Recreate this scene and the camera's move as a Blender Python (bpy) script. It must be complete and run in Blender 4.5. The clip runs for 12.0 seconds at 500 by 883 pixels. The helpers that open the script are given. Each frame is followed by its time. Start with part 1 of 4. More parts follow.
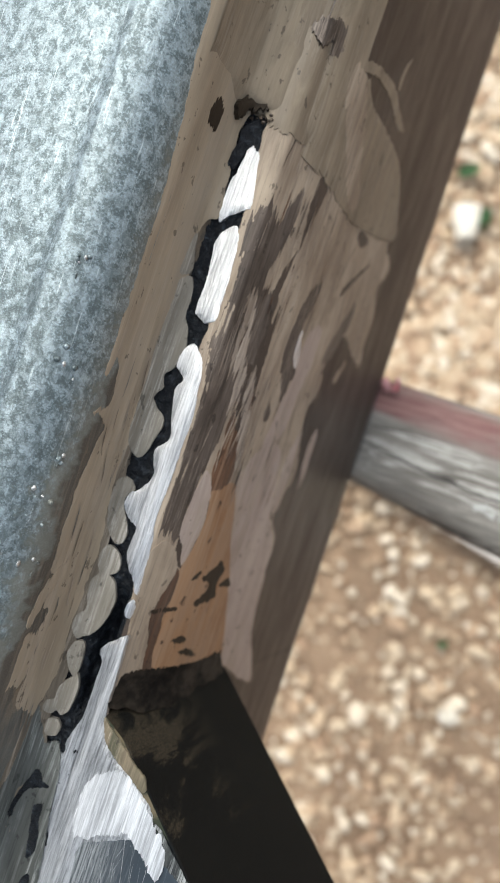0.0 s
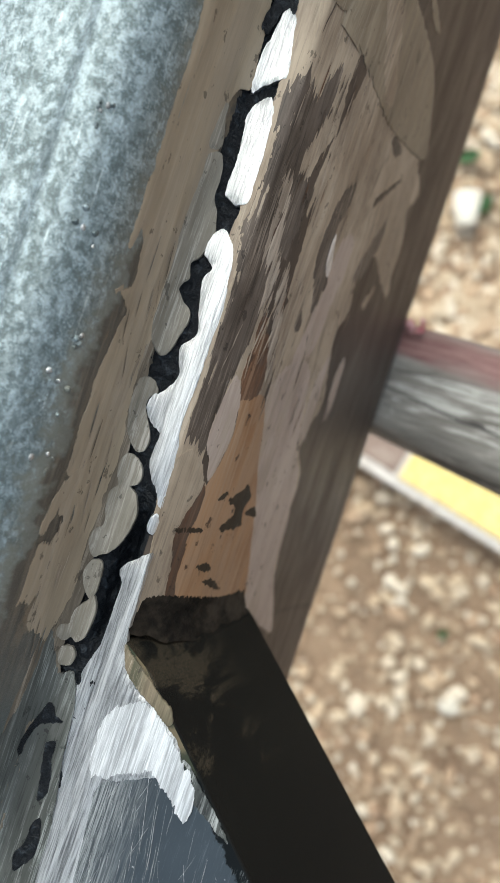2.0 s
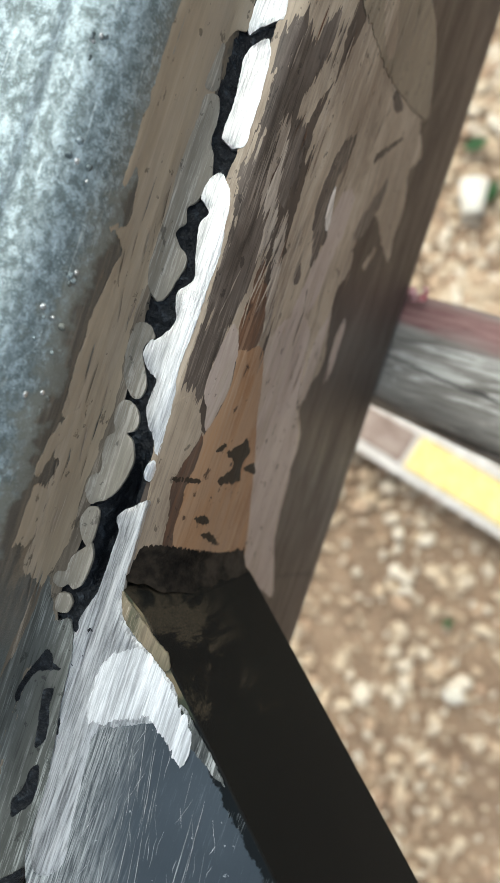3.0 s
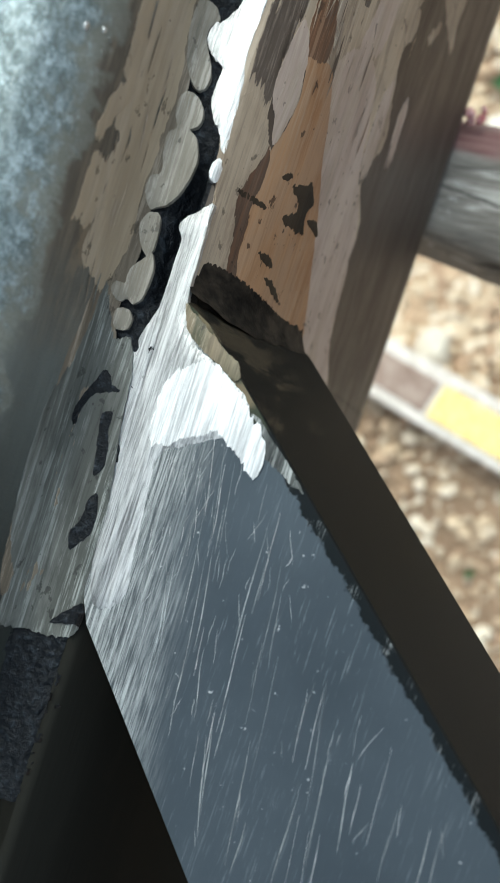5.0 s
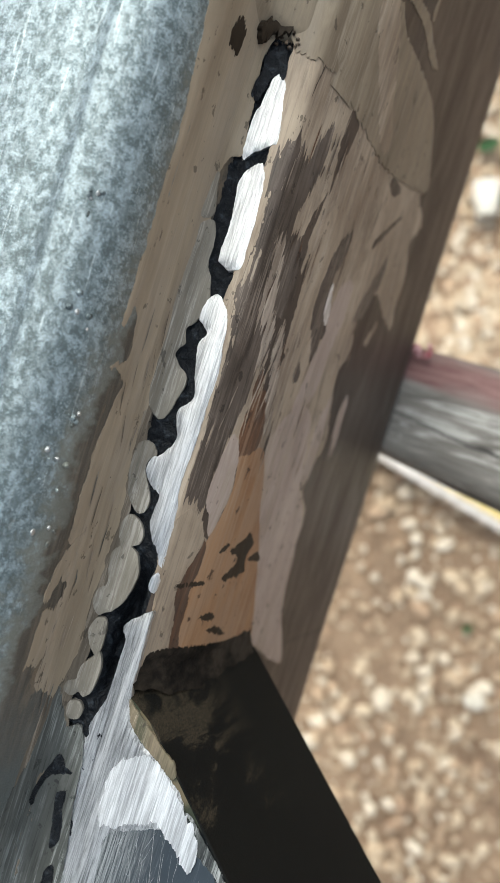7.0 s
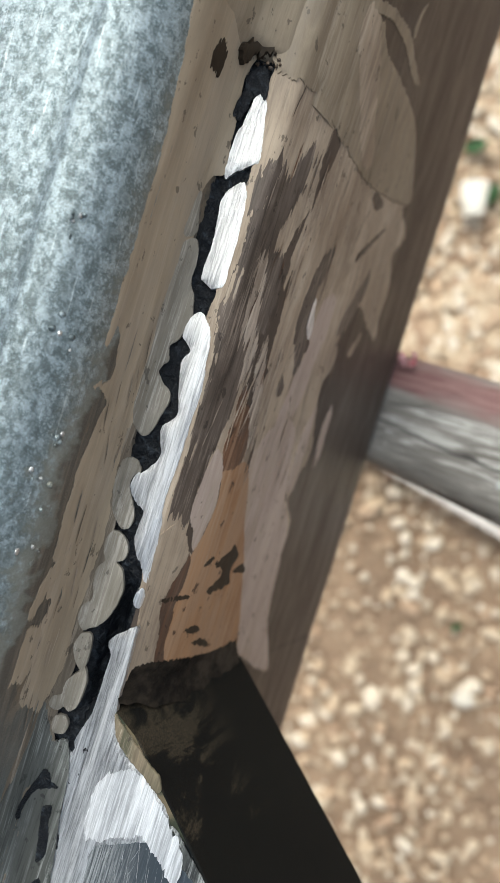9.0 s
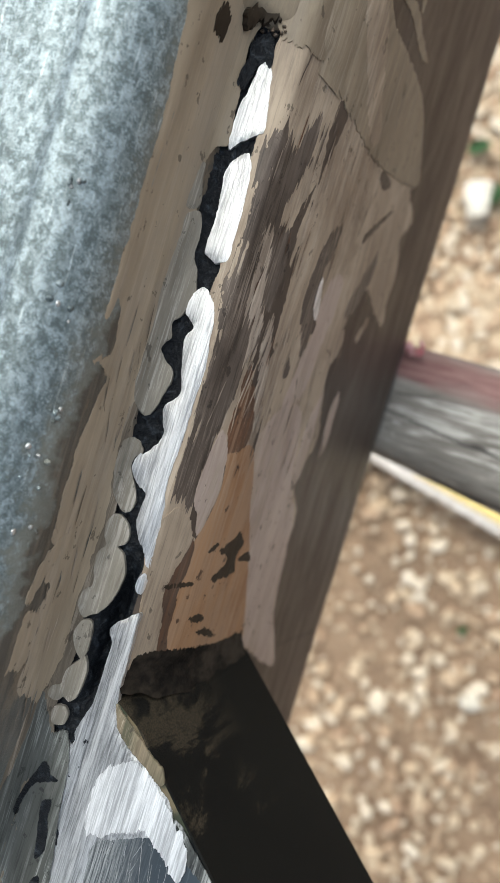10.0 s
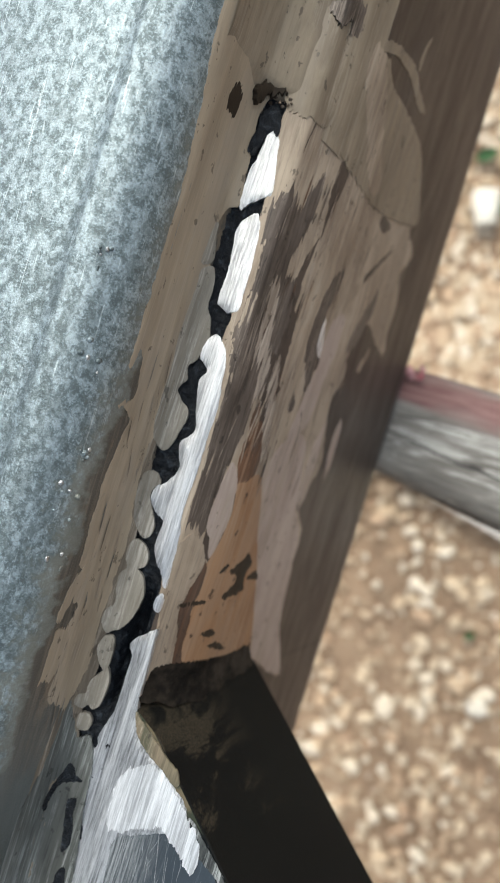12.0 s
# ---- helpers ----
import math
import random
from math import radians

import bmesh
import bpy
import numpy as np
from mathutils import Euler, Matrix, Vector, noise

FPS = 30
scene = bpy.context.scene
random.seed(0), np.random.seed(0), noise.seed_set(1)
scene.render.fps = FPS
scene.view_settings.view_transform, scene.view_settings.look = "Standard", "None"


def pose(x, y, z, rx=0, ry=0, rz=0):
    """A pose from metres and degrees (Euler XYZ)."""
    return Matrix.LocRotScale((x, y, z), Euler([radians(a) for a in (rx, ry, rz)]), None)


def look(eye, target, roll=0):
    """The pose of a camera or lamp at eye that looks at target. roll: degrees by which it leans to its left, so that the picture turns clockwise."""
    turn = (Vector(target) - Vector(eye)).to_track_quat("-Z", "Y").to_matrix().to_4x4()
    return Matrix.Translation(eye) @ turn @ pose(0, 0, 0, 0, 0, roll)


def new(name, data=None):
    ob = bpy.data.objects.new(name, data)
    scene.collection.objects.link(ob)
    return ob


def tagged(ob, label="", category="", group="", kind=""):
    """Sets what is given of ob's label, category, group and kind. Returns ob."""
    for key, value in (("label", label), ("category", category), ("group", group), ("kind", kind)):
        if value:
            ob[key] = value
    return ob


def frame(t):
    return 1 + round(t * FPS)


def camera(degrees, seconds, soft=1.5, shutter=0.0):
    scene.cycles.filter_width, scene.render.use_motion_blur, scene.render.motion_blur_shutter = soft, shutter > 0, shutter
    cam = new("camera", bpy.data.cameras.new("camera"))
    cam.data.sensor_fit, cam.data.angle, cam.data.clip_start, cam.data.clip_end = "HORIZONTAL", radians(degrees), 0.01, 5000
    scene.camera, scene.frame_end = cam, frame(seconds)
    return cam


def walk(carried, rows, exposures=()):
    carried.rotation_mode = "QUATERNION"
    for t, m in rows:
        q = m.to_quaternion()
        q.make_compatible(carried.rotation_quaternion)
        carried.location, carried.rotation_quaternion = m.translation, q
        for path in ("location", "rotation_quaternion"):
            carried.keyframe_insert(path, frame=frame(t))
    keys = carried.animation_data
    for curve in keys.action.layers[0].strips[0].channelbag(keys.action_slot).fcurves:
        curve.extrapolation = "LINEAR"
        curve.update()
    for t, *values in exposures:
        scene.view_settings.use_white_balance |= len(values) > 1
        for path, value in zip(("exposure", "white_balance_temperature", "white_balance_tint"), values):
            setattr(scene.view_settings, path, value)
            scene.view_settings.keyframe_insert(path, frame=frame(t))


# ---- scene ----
from mathutils.geometry import delaunay_2d_cdt

cam = camera(43.0, 12.0, soft=0.9)
cam.data.dof.use_dof = True
cam.data.dof.focus_distance = 0.129
cam.data.dof.aperture_fstop = 19.0
PATH = [
    (0, (0.05958, 0.04396, 1.57544), (-0.00312, 0.04479, 1.38552), -70.81),
    (0.5, (0.05860, 0.04967, 1.57033), (-0.00418, 0.05431, 1.38050), -67.45),
    (1, (0.05527, 0.03942, 1.57027), (-0.00583, 0.04324, 1.37987), -67.94),
    (1.5, (0.05551, 0.02828, 1.56444), (-0.00505, 0.03031, 1.37384), -69.70),
    (2, (0.05363, 0.02168, 1.56196), (-0.00747, 0.02226, 1.37152), -71.07),
    (2.5, (0.05697, 0.01958, 1.55750), (-0.00678, 0.01781, 1.36794), -73.13),
    (3, (0.05772, 0.01308, 1.55965), (-0.00436, 0.01123, 1.36954), -73.27),
    (3.5, (0.05458, -0.00567, 1.55940), (-0.00914, -0.00832, 1.36984), -73.56),
    (3.7, (0.05520, -0.01129, 1.55963), (-0.00771, -0.01354, 1.36979), -73.26),
    (4.2, (0.05532, -0.02691, 1.55570), (-0.00773, -0.03246, 1.36598), -76.05),
    (4.8, (0.05859, -0.03953, 1.54884), (-0.00461, -0.05115, 1.35944), -81.50),
    (5.3, (0.06269, -0.03207, 1.55130), (-0.00175, -0.04330, 1.36229), -81.38),
    (5.5, (0.06486, -0.02225, 1.55594), (-0.00062, -0.03091, 1.36716), -79.26),
    (6, (0.06003, 0.01240, 1.55963), (-0.00723, 0.00688, 1.37136), -76.56),
    (6.5, (0.05800, 0.03462, 1.56874), (-0.00847, 0.02875, 1.38020), -77.02),
    (7, (0.05528, 0.03720, 1.56453), (-0.01147, 0.03282, 1.37605), -76.11),
    (9, (0.05603, 0.04115, 1.56573), (-0.00783, 0.03736, 1.37624), -76.00),
    (9.5, (0.05448, 0.03745, 1.56258), (-0.00958, 0.03502, 1.37313), -74.93),
    (10, (0.05563, 0.03607, 1.56102), (-0.00969, 0.03326, 1.37201), -75.30),
    (10.5, (0.05361, 0.03669, 1.56779), (-0.01228, 0.03523, 1.37896), -73.87),
    (11, (0.05351, 0.03519, 1.56350), (-0.01247, 0.03302, 1.37471), -74.42),
    (11.5, (0.05284, 0.03760, 1.56931), (-0.01175, 0.03691, 1.38003), -73.29),
    (12, (0.05812, 0.04278, 1.57407), (-0.00982, 0.04000, 1.38598), -74.96),
]

walk(cam, [(t, look(eye, target, roll)) for t, eye, target, roll in PATH],
     exposures=[(0, 0.76, 6200, 5.0), (2.5, 0.72, 6100, 0.5), (3.5, 0.76, 6080, 0.5), (5.5, 0.80, 5900, -4.0), (6.5, 0.72, 6150, 2.0), (12, 0.72, 6200, 3.5)])

# ---- daylight ----
SUN_EL, SUN_AZ = 60.0, 335.0      # degrees above the horizon; compass way to the sun (0 = +y, 90 = +x)
world = bpy.data.worlds.new("sky")
world.use_nodes = True
scene.world = world
wn, wl = world.node_tree.nodes, world.node_tree.links
sky = wn.new("ShaderNodeTexSky")
sky.sky_type, sky.sun_disc = "NISHITA", False
sky.sun_elevation, sky.sun_rotation = radians(SUN_EL), radians(SUN_AZ)
sky.air_density, sky.dust_density = 1.0, 4.0
haze = wn.new("ShaderNodeHueSaturation")          # thin bright cloud over the blue
haze.inputs["Saturation"].default_value = 0.45
wl.new(sky.outputs[0], haze.inputs["Color"])
wl.new(haze.outputs[0], wn["Background"].inputs[0])
wn["Background"].inputs[1].default_value = 0.15
sun = new("sun", bpy.data.lights.new("sun", "SUN"))
sun.data.energy, sun.data.angle, sun.data.color = 1.2, radians(30), (1.0, 0.93, 0.82)
to_sun = Vector((math.sin(radians(SUN_AZ)) * math.cos(radians(SUN_EL)), math.cos(radians(SUN_AZ)) * math.cos(radians(SUN_EL)), math.sin(radians(SUN_EL))))
sun.matrix_world = look(to_sun * 5 + Vector((0, 0, 1.4)), (0, 0, 1.4))

# ---- helpers of this scene ----
TOP = 1.44                        # height of the weld seam over the ground


def mm(x, y, z):
    """Millimetres from the weld seam to metres in the world."""
    return Vector((x / 1000, y / 1000, TOP + z / 1000))


class Mat:
    """A small builder of procedural materials on world-size object coordinates."""

    def __init__(self, name, rough=0.5, metal=0.0):
        self.m = bpy.data.materials.new(name)
        self.m.use_nodes = True
        self.n, self.l = self.m.node_tree.nodes, self.m.node_tree.links
        self.bsdf = self.n["Principled BSDF"]
        self.bsdf.inputs["Roughness"].default_value = rough
        self.bsdf.inputs["Metallic"].default_value = metal
        self.co = self.n.new("ShaderNodeTexCoord").outputs["Object"]

    def set(self, socket, value):
        if isinstance(value, bpy.types.NodeSocket):
            self.l.new(value, socket)
        else:
            socket.default_value = value

    def scaled(self, scale, rot=(0, 0, 0), shift=(0, 0, 0), source=None):
        n = self.n.new("ShaderNodeMapping")
        n.inputs["Scale"].default_value, n.inputs["Location"].default_value = scale, shift
        n.inputs["Rotation"].default_value = [radians(a) for a in rot]
        self.l.new(source or self.co, n.inputs[0])
        return n.outputs[0]

    def noise(self, scale, detail=4.0, rough=0.55, at=None, distort=0.0):
        n = self.n.new("ShaderNodeTexNoise")
        n.inputs["Scale"].default_value, n.inputs["Detail"].default_value = scale, detail
        n.inputs["Roughness"].default_value, n.inputs["Distortion"].default_value = rough, distort
        self.l.new(at or self.co, n.inputs["Vector"])
        return n.outputs[0]

    def cells(self, scale, at=None, feature="F1", out="Distance", random=1.0):
        n = self.n.new("ShaderNodeTexVoronoi")
        n.feature = feature
        n.inputs["Scale"].default_value, n.inputs["Randomness"].default_value = scale, random
        self.l.new(at or self.co, n.inputs["Vector"])
        return n.outputs[out]

    def math(self, op, a, b=0.0, c=0.0, clamp=False):
        n = self.n.new("ShaderNodeMath")
        n.operation, n.use_clamp = op, clamp
        for s, v in zip(n.inputs, (a, b, c)):
            self.set(s, v)
        return n.outputs[0]

    def ramp(self, value, low, high, to_low=0.0, to_high=1.0):
        n = self.n.new("ShaderNodeMapRange")
        n.interpolation_type = "SMOOTHSTEP"
        for s, v in zip(n.inputs, (value, low, high, to_low, to_high)):
            self.set(s, v)
        return n.outputs[0]

    def mix(self, factor, a, b, blend="MIX"):
        n = self.n.new("ShaderNodeMix")
        n.data_type, n.blend_type = "RGBA", blend
        self.set(n.inputs[0], factor)
        for s, v in ((n.inputs[6], a), (n.inputs[7], b)):
            self.set(s, (*v, 1) if isinstance(v, tuple) and len(v) == 3 else v)
        return n.outputs[2]

    def axis(self, which, source=None):
        n = self.n.new("ShaderNodeSeparateXYZ")
        self.l.new(source or self.co, n.inputs[0])
        return n.outputs["XYZ".index(which)]

    def random(self):
        return self.n.new("ShaderNodeObjectInfo").outputs["Random"]

    def island(self):
        return self.n.new("ShaderNodeNewGeometry").outputs["Random Per Island"]

    def bump(self, height, strength=0.3, distance=0.0005, normal=None):
        n = self.n.new("ShaderNodeBump")
        n.inputs["Strength"].default_value, n.inputs["Distance"].default_value = strength, distance
        self.l.new(height, n.inputs["Height"])
        if normal:
            self.l.new(normal, n.inputs["Normal"])
        return n.outputs[0]

    def done(self, color=None, rough=None, metal=None, normal=None):
        for key, v in (("Base Color", color), ("Roughness", rough), ("Metallic", metal), ("Normal", normal)):
            if v is not None:
                self.set(self.bsdf.inputs[key], (*v, 1) if isinstance(v, tuple) and len(v) == 3 else v)
        return self.m


def part(name, bm, material, parent=None, label="", smooth=True):
    """Links a bmesh as one mesh object, under a thing or a part."""
    mesh = bpy.data.meshes.new(name)
    bm.normal_update()
    bm.to_mesh(mesh)
    bm.free()
    for m in material if isinstance(material, (list, tuple)) else (material,):
        mesh.materials.append(m)
    for p in mesh.polygons:
        p.use_smooth = smooth
    ob = new(name, mesh)
    if parent:
        ob.parent = parent
        ob.matrix_parent_inverse = parent.matrix_basis.inverted()
    return tagged(ob, label) if label else ob


def extrude_profile(profile, y0, y1, steps=1, wobble=0.0, seed=0):
    """A closed (x, z) outline in millimetres, drawn along y."""
    bm = bmesh.new()
    rings = []
    for i in range(steps + 1):
        y = y0 + (y1 - y0) * i / steps
        ring = []
        for j, (x, z) in enumerate(profile):
            w = wobble * noise.noise(Vector((x * 0.12 + seed, y * 0.05, z * 0.12)))
            ring.append(bm.verts.new(mm(x + w, y, z + w)))
        rings.append(ring)
    n = len(profile)
    for a, b in zip(rings, rings[1:]):
        for j in range(n):
            bm.faces.new((a[j], a[(j + 1) % n], b[(j + 1) % n], b[j]))
    bm.faces.new(rings[0][::-1])
    bm.faces.new(rings[-1])
    bmesh.ops.recalc_face_normals(bm, faces=bm.faces)
    return bm


def arc(cx, cz, r, a0, a1, n):
    return [(cx + r * math.cos(radians(a0 + (a1 - a0) * i / n)), cz + r * math.sin(radians(a0 + (a1 - a0) * i / n))) for i in range(n + 1)]


def stone(bm, at, size, seed, flat=0.6, detail=1, turn=0.0):
    """A rounded pebble, added to bm."""
    got = bmesh.ops.create_icosphere(bm, subdivisions=detail, radius=1.0)["verts"]
    rot = Matrix.Rotation(turn, 3, "Z")
    sx, sy = size * (0.75 + 0.5 * noise.cell(Vector((seed, 1, 2)))), size * 0.8
    for v in got:
        c = v.co.copy()
        k = 1 + 0.28 * noise.noise(c * 1.3 + Vector((seed * 7.3, 0, 0)))
        v.co = rot @ Vector((c.x * sx * k, c.y * sy * k, c.z * size * flat * k)) + Vector(at)


# ---- materials ----
def galvanised():
    m = Mat("galvanised_steel", 0.45, 0.7)
    patch = m.noise(560, 6, 0.66, m.scaled((1, 0.75, 1), rot=(0, 0, 25)))
    fine = m.noise(2100, 4, 0.7)
    hair = m.noise(1400, 2, 0.7, m.scaled((1, 0.06, 1), rot=(0, 0, 38)))
    wet = m.noise(360, 6, 0.66, m.scaled((1, 0.6, 1), rot=(0, 0, 30)), distort=0.7)
    col = m.mix(m.ramp(patch, 0.43, 0.56), (0.102, 0.126, 0.131), (0.238, 0.279, 0.290))
    col = m.mix(m.math("MULTIPLY", m.ramp(fine, 0.50, 0.62), 0.5), col, (0.37, 0.45, 0.48))
    col = m.mix(m.math("MULTIPLY", m.ramp(hair, 0.64, 0.70), 0.5), col, (0.60, 0.66, 0.66))
    col = m.mix(m.math("MULTIPLY", m.ramp(fine, 0.48, 0.34), 0.4), col, (0.07, 0.09, 0.095))
    z, y = m.axis("Z"), m.axis("Y")
    col = m.mix(m.math("MULTIPLY", m.ramp(m.math("ADD", wet, m.ramp(y, 0.02, 0.14, 0.03, -0.05)), 0.51, 0.56), 0.38), col, (0.085, 0.103, 0.102))
    col = m.mix(m.math("MULTIPLY", m.ramp(wet, 0.46, 0.40), 0.22), col, (0.40, 0.47, 0.49))
    fleck = m.noise(780, 4, 0.6, m.scaled((1, 0.7, 1), rot=(0, 0, 20)), distort=0.8)
    col = m.mix(m.math("MULTIPLY", m.ramp(fleck, 0.53, 0.56), m.ramp(y, 0.03, 0.12, 0.5, 0.2)), col, (0.075, 0.092, 0.092))
    # overspray of brown paint on the lower wall, with a ragged upper edge
    streak = m.noise(70, 4, 0.6, m.scaled((1, 1.4, 1.0), rot=(40, 0, 0)))
    rag = m.math("MULTIPLY", m.math("SUBTRACT", streak, 0.5), m.ramp(y, 0.045, 0.065, 0.020, 0.0010))
    level = m.math("ADD", m.math("SUBTRACT", z, m.ramp(y, 0.040, 0.054, TOP + 0.0242, TOP + 0.0215)), rag)
    low = m.ramp(level, -0.0012, 0.0010, 0.92, 0.0)
    grime = m.ramp(m.math("ADD", level, m.math("MULTIPLY", m.math("SUBTRACT", patch, 0.5), 0.016)), 0.001, 0.0065, 0.8, 0.0)
    col = m.mix(grime, col, (0.15, 0.15, 0.125))
    lines = m.noise(1300, 4, 0.78, m.scaled((1, 0.06, 1.2), rot=(8, 0, 0)))
    brushed = m.noise(330, 4, 0.72, m.scaled((1, 0.09, 1.1), rot=(14, 0, 0)))
    tan = m.mix(m.ramp(brushed, 0.40, 0.62), (0.062, 0.052, 0.040), (0.125, 0.102, 0.076))
    tan = m.mix(m.math("MULTIPLY", m.ramp(lines, 0.56, 0.70), 0.35), tan, (0.24, 0.20, 0.155))
    tan = m.mix(m.ramp(m.noise(120, 5, 0.65, m.scaled((1, 0.4, 1.2), rot=(14, 0, 0))), 0.56, 0.64), tan, (0.155, 0.115, 0.075))
    grey = m.mix(lines, (0.06, 0.068, 0.066), (0.13, 0.14, 0.13))
    tan = m.mix(m.ramp(m.math("ADD", y, m.math("MULTIPLY", streak, 0.03)), -0.035, -0.005), grey, tan)
    col = m.mix(low, col, tan)
    # fades to near-black towards -y, more patchily next to the seam
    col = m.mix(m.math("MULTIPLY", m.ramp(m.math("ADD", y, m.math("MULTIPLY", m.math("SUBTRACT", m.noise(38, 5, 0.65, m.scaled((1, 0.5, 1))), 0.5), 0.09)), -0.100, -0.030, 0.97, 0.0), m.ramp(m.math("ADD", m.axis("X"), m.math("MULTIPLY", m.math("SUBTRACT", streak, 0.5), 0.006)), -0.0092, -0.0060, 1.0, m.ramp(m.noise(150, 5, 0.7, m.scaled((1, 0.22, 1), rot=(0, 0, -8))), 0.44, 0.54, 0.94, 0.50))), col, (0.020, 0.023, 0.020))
    rough = m.mix(low, m.ramp(patch, 0.3, 0.7, 0.50, 0.34), (0.5, 0.5, 0.5))
    metal = m.math("MULTIPLY", m.math("SUBTRACT", 1.0, m.math("MAXIMUM", low, grime)), 0.62)
    h = m.math("ADD", m.math("MULTIPLY", patch, 0.5), m.math("ADD", m.math("MULTIPLY", fine, 0.5), m.math("MULTIPLY", m.math("MULTIPLY", lines, low), 0.6)))
    return m.done(col, rough, metal, m.bump(h, 0.6, 0.0005))


def brown_paint():
    """The untouched dark brown coat of the beam."""
    m = Mat("brown_paint", 0.5)
    y, z = m.axis("Y"), m.axis("Z")
    t = m.math("SUBTRACT", z, TOP)
    slant = (-12, 0, 0)
    streak = m.noise(34, 7, 0.64, m.scaled((1, 0.42, 1.3), rot=slant), distort=1.2)
    streak2 = m.noise(105, 6, 0.66, m.scaled((1, 0.22, 1.2), rot=slant), distort=0.8)
    hair = m.noise(900, 3, 0.7, m.scaled((1, 0.04, 1.1), rot=slant))
    cloud = m.noise(24, 4, 0.6, m.scaled((1, 0.6, 1)))
    speck = m.noise(420, 3, 0.6, m.scaled((1, 0.6, 1)))
    col = m.mix(m.ramp(cloud, 0.3, 0.7), (0.046, 0.034, 0.027), (0.072, 0.055, 0.044))
    col = m.mix(m.math("MULTIPLY", m.ramp(streak2, 0.62, 0.72), 0.35), col, (0.17, 0.14, 0.115))
    col = m.mix(m.math("MULTIPLY", m.ramp(hair, 0.60, 0.72), 0.12), col, (0.25, 0.21, 0.17))
    # smeared black by the tube's end
    sm = m.math("ADD", y, m.math("ADD", m.math("MULTIPLY", t, 0.15), m.math("MULTIPLY", m.math("SUBTRACT", streak, 0.5), 0.010)))
    col = m.mix(m.math("MULTIPLY", m.ramp(sm, -0.0205, -0.0155, 0.95, 0.0), m.ramp(t, -0.047, -0.042)), col, m.mix(m.ramp(streak2, 0.52, 0.64), (0.014, 0.012, 0.010), (0.075, 0.056, 0.042)))
    line = m.math("ABSOLUTE", m.math("ADD", m.math("ADD", y, 0.0265), m.math("ADD", m.math("MULTIPLY", m.math("ADD", t, 0.065), -0.06), m.math("MULTIPLY", m.math("SUBTRACT", streak, 0.5), 0.003))))
    col = m.mix(m.math("MULTIPLY", m.ramp(line, 0.0003, 0.0011, 0.6, 0.0), m.ramp(t, -0.066, -0.063, 1.0, 0.0)), col, (0.018, 0.014, 0.011))
    col = m.mix(m.ramp(speck, 0.66, 0.70), col, (0.035, 0.028, 0.022))
    # beyond the tube a dark void is painted in: black colour, no gloss
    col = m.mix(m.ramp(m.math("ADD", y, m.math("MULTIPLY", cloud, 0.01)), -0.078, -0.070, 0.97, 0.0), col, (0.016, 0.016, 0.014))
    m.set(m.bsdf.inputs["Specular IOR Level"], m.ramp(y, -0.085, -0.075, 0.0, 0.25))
    rough = m.ramp(streak2, 0.3, 0.7, 0.36, 0.58)
    h = m.math("ADD", m.math("MULTIPLY", streak2, 0.5), m.math("MULTIPLY", hair, 0.35))
    return m.done(col, rough, 0.0, m.bump(h, 0.5, 0.0004))


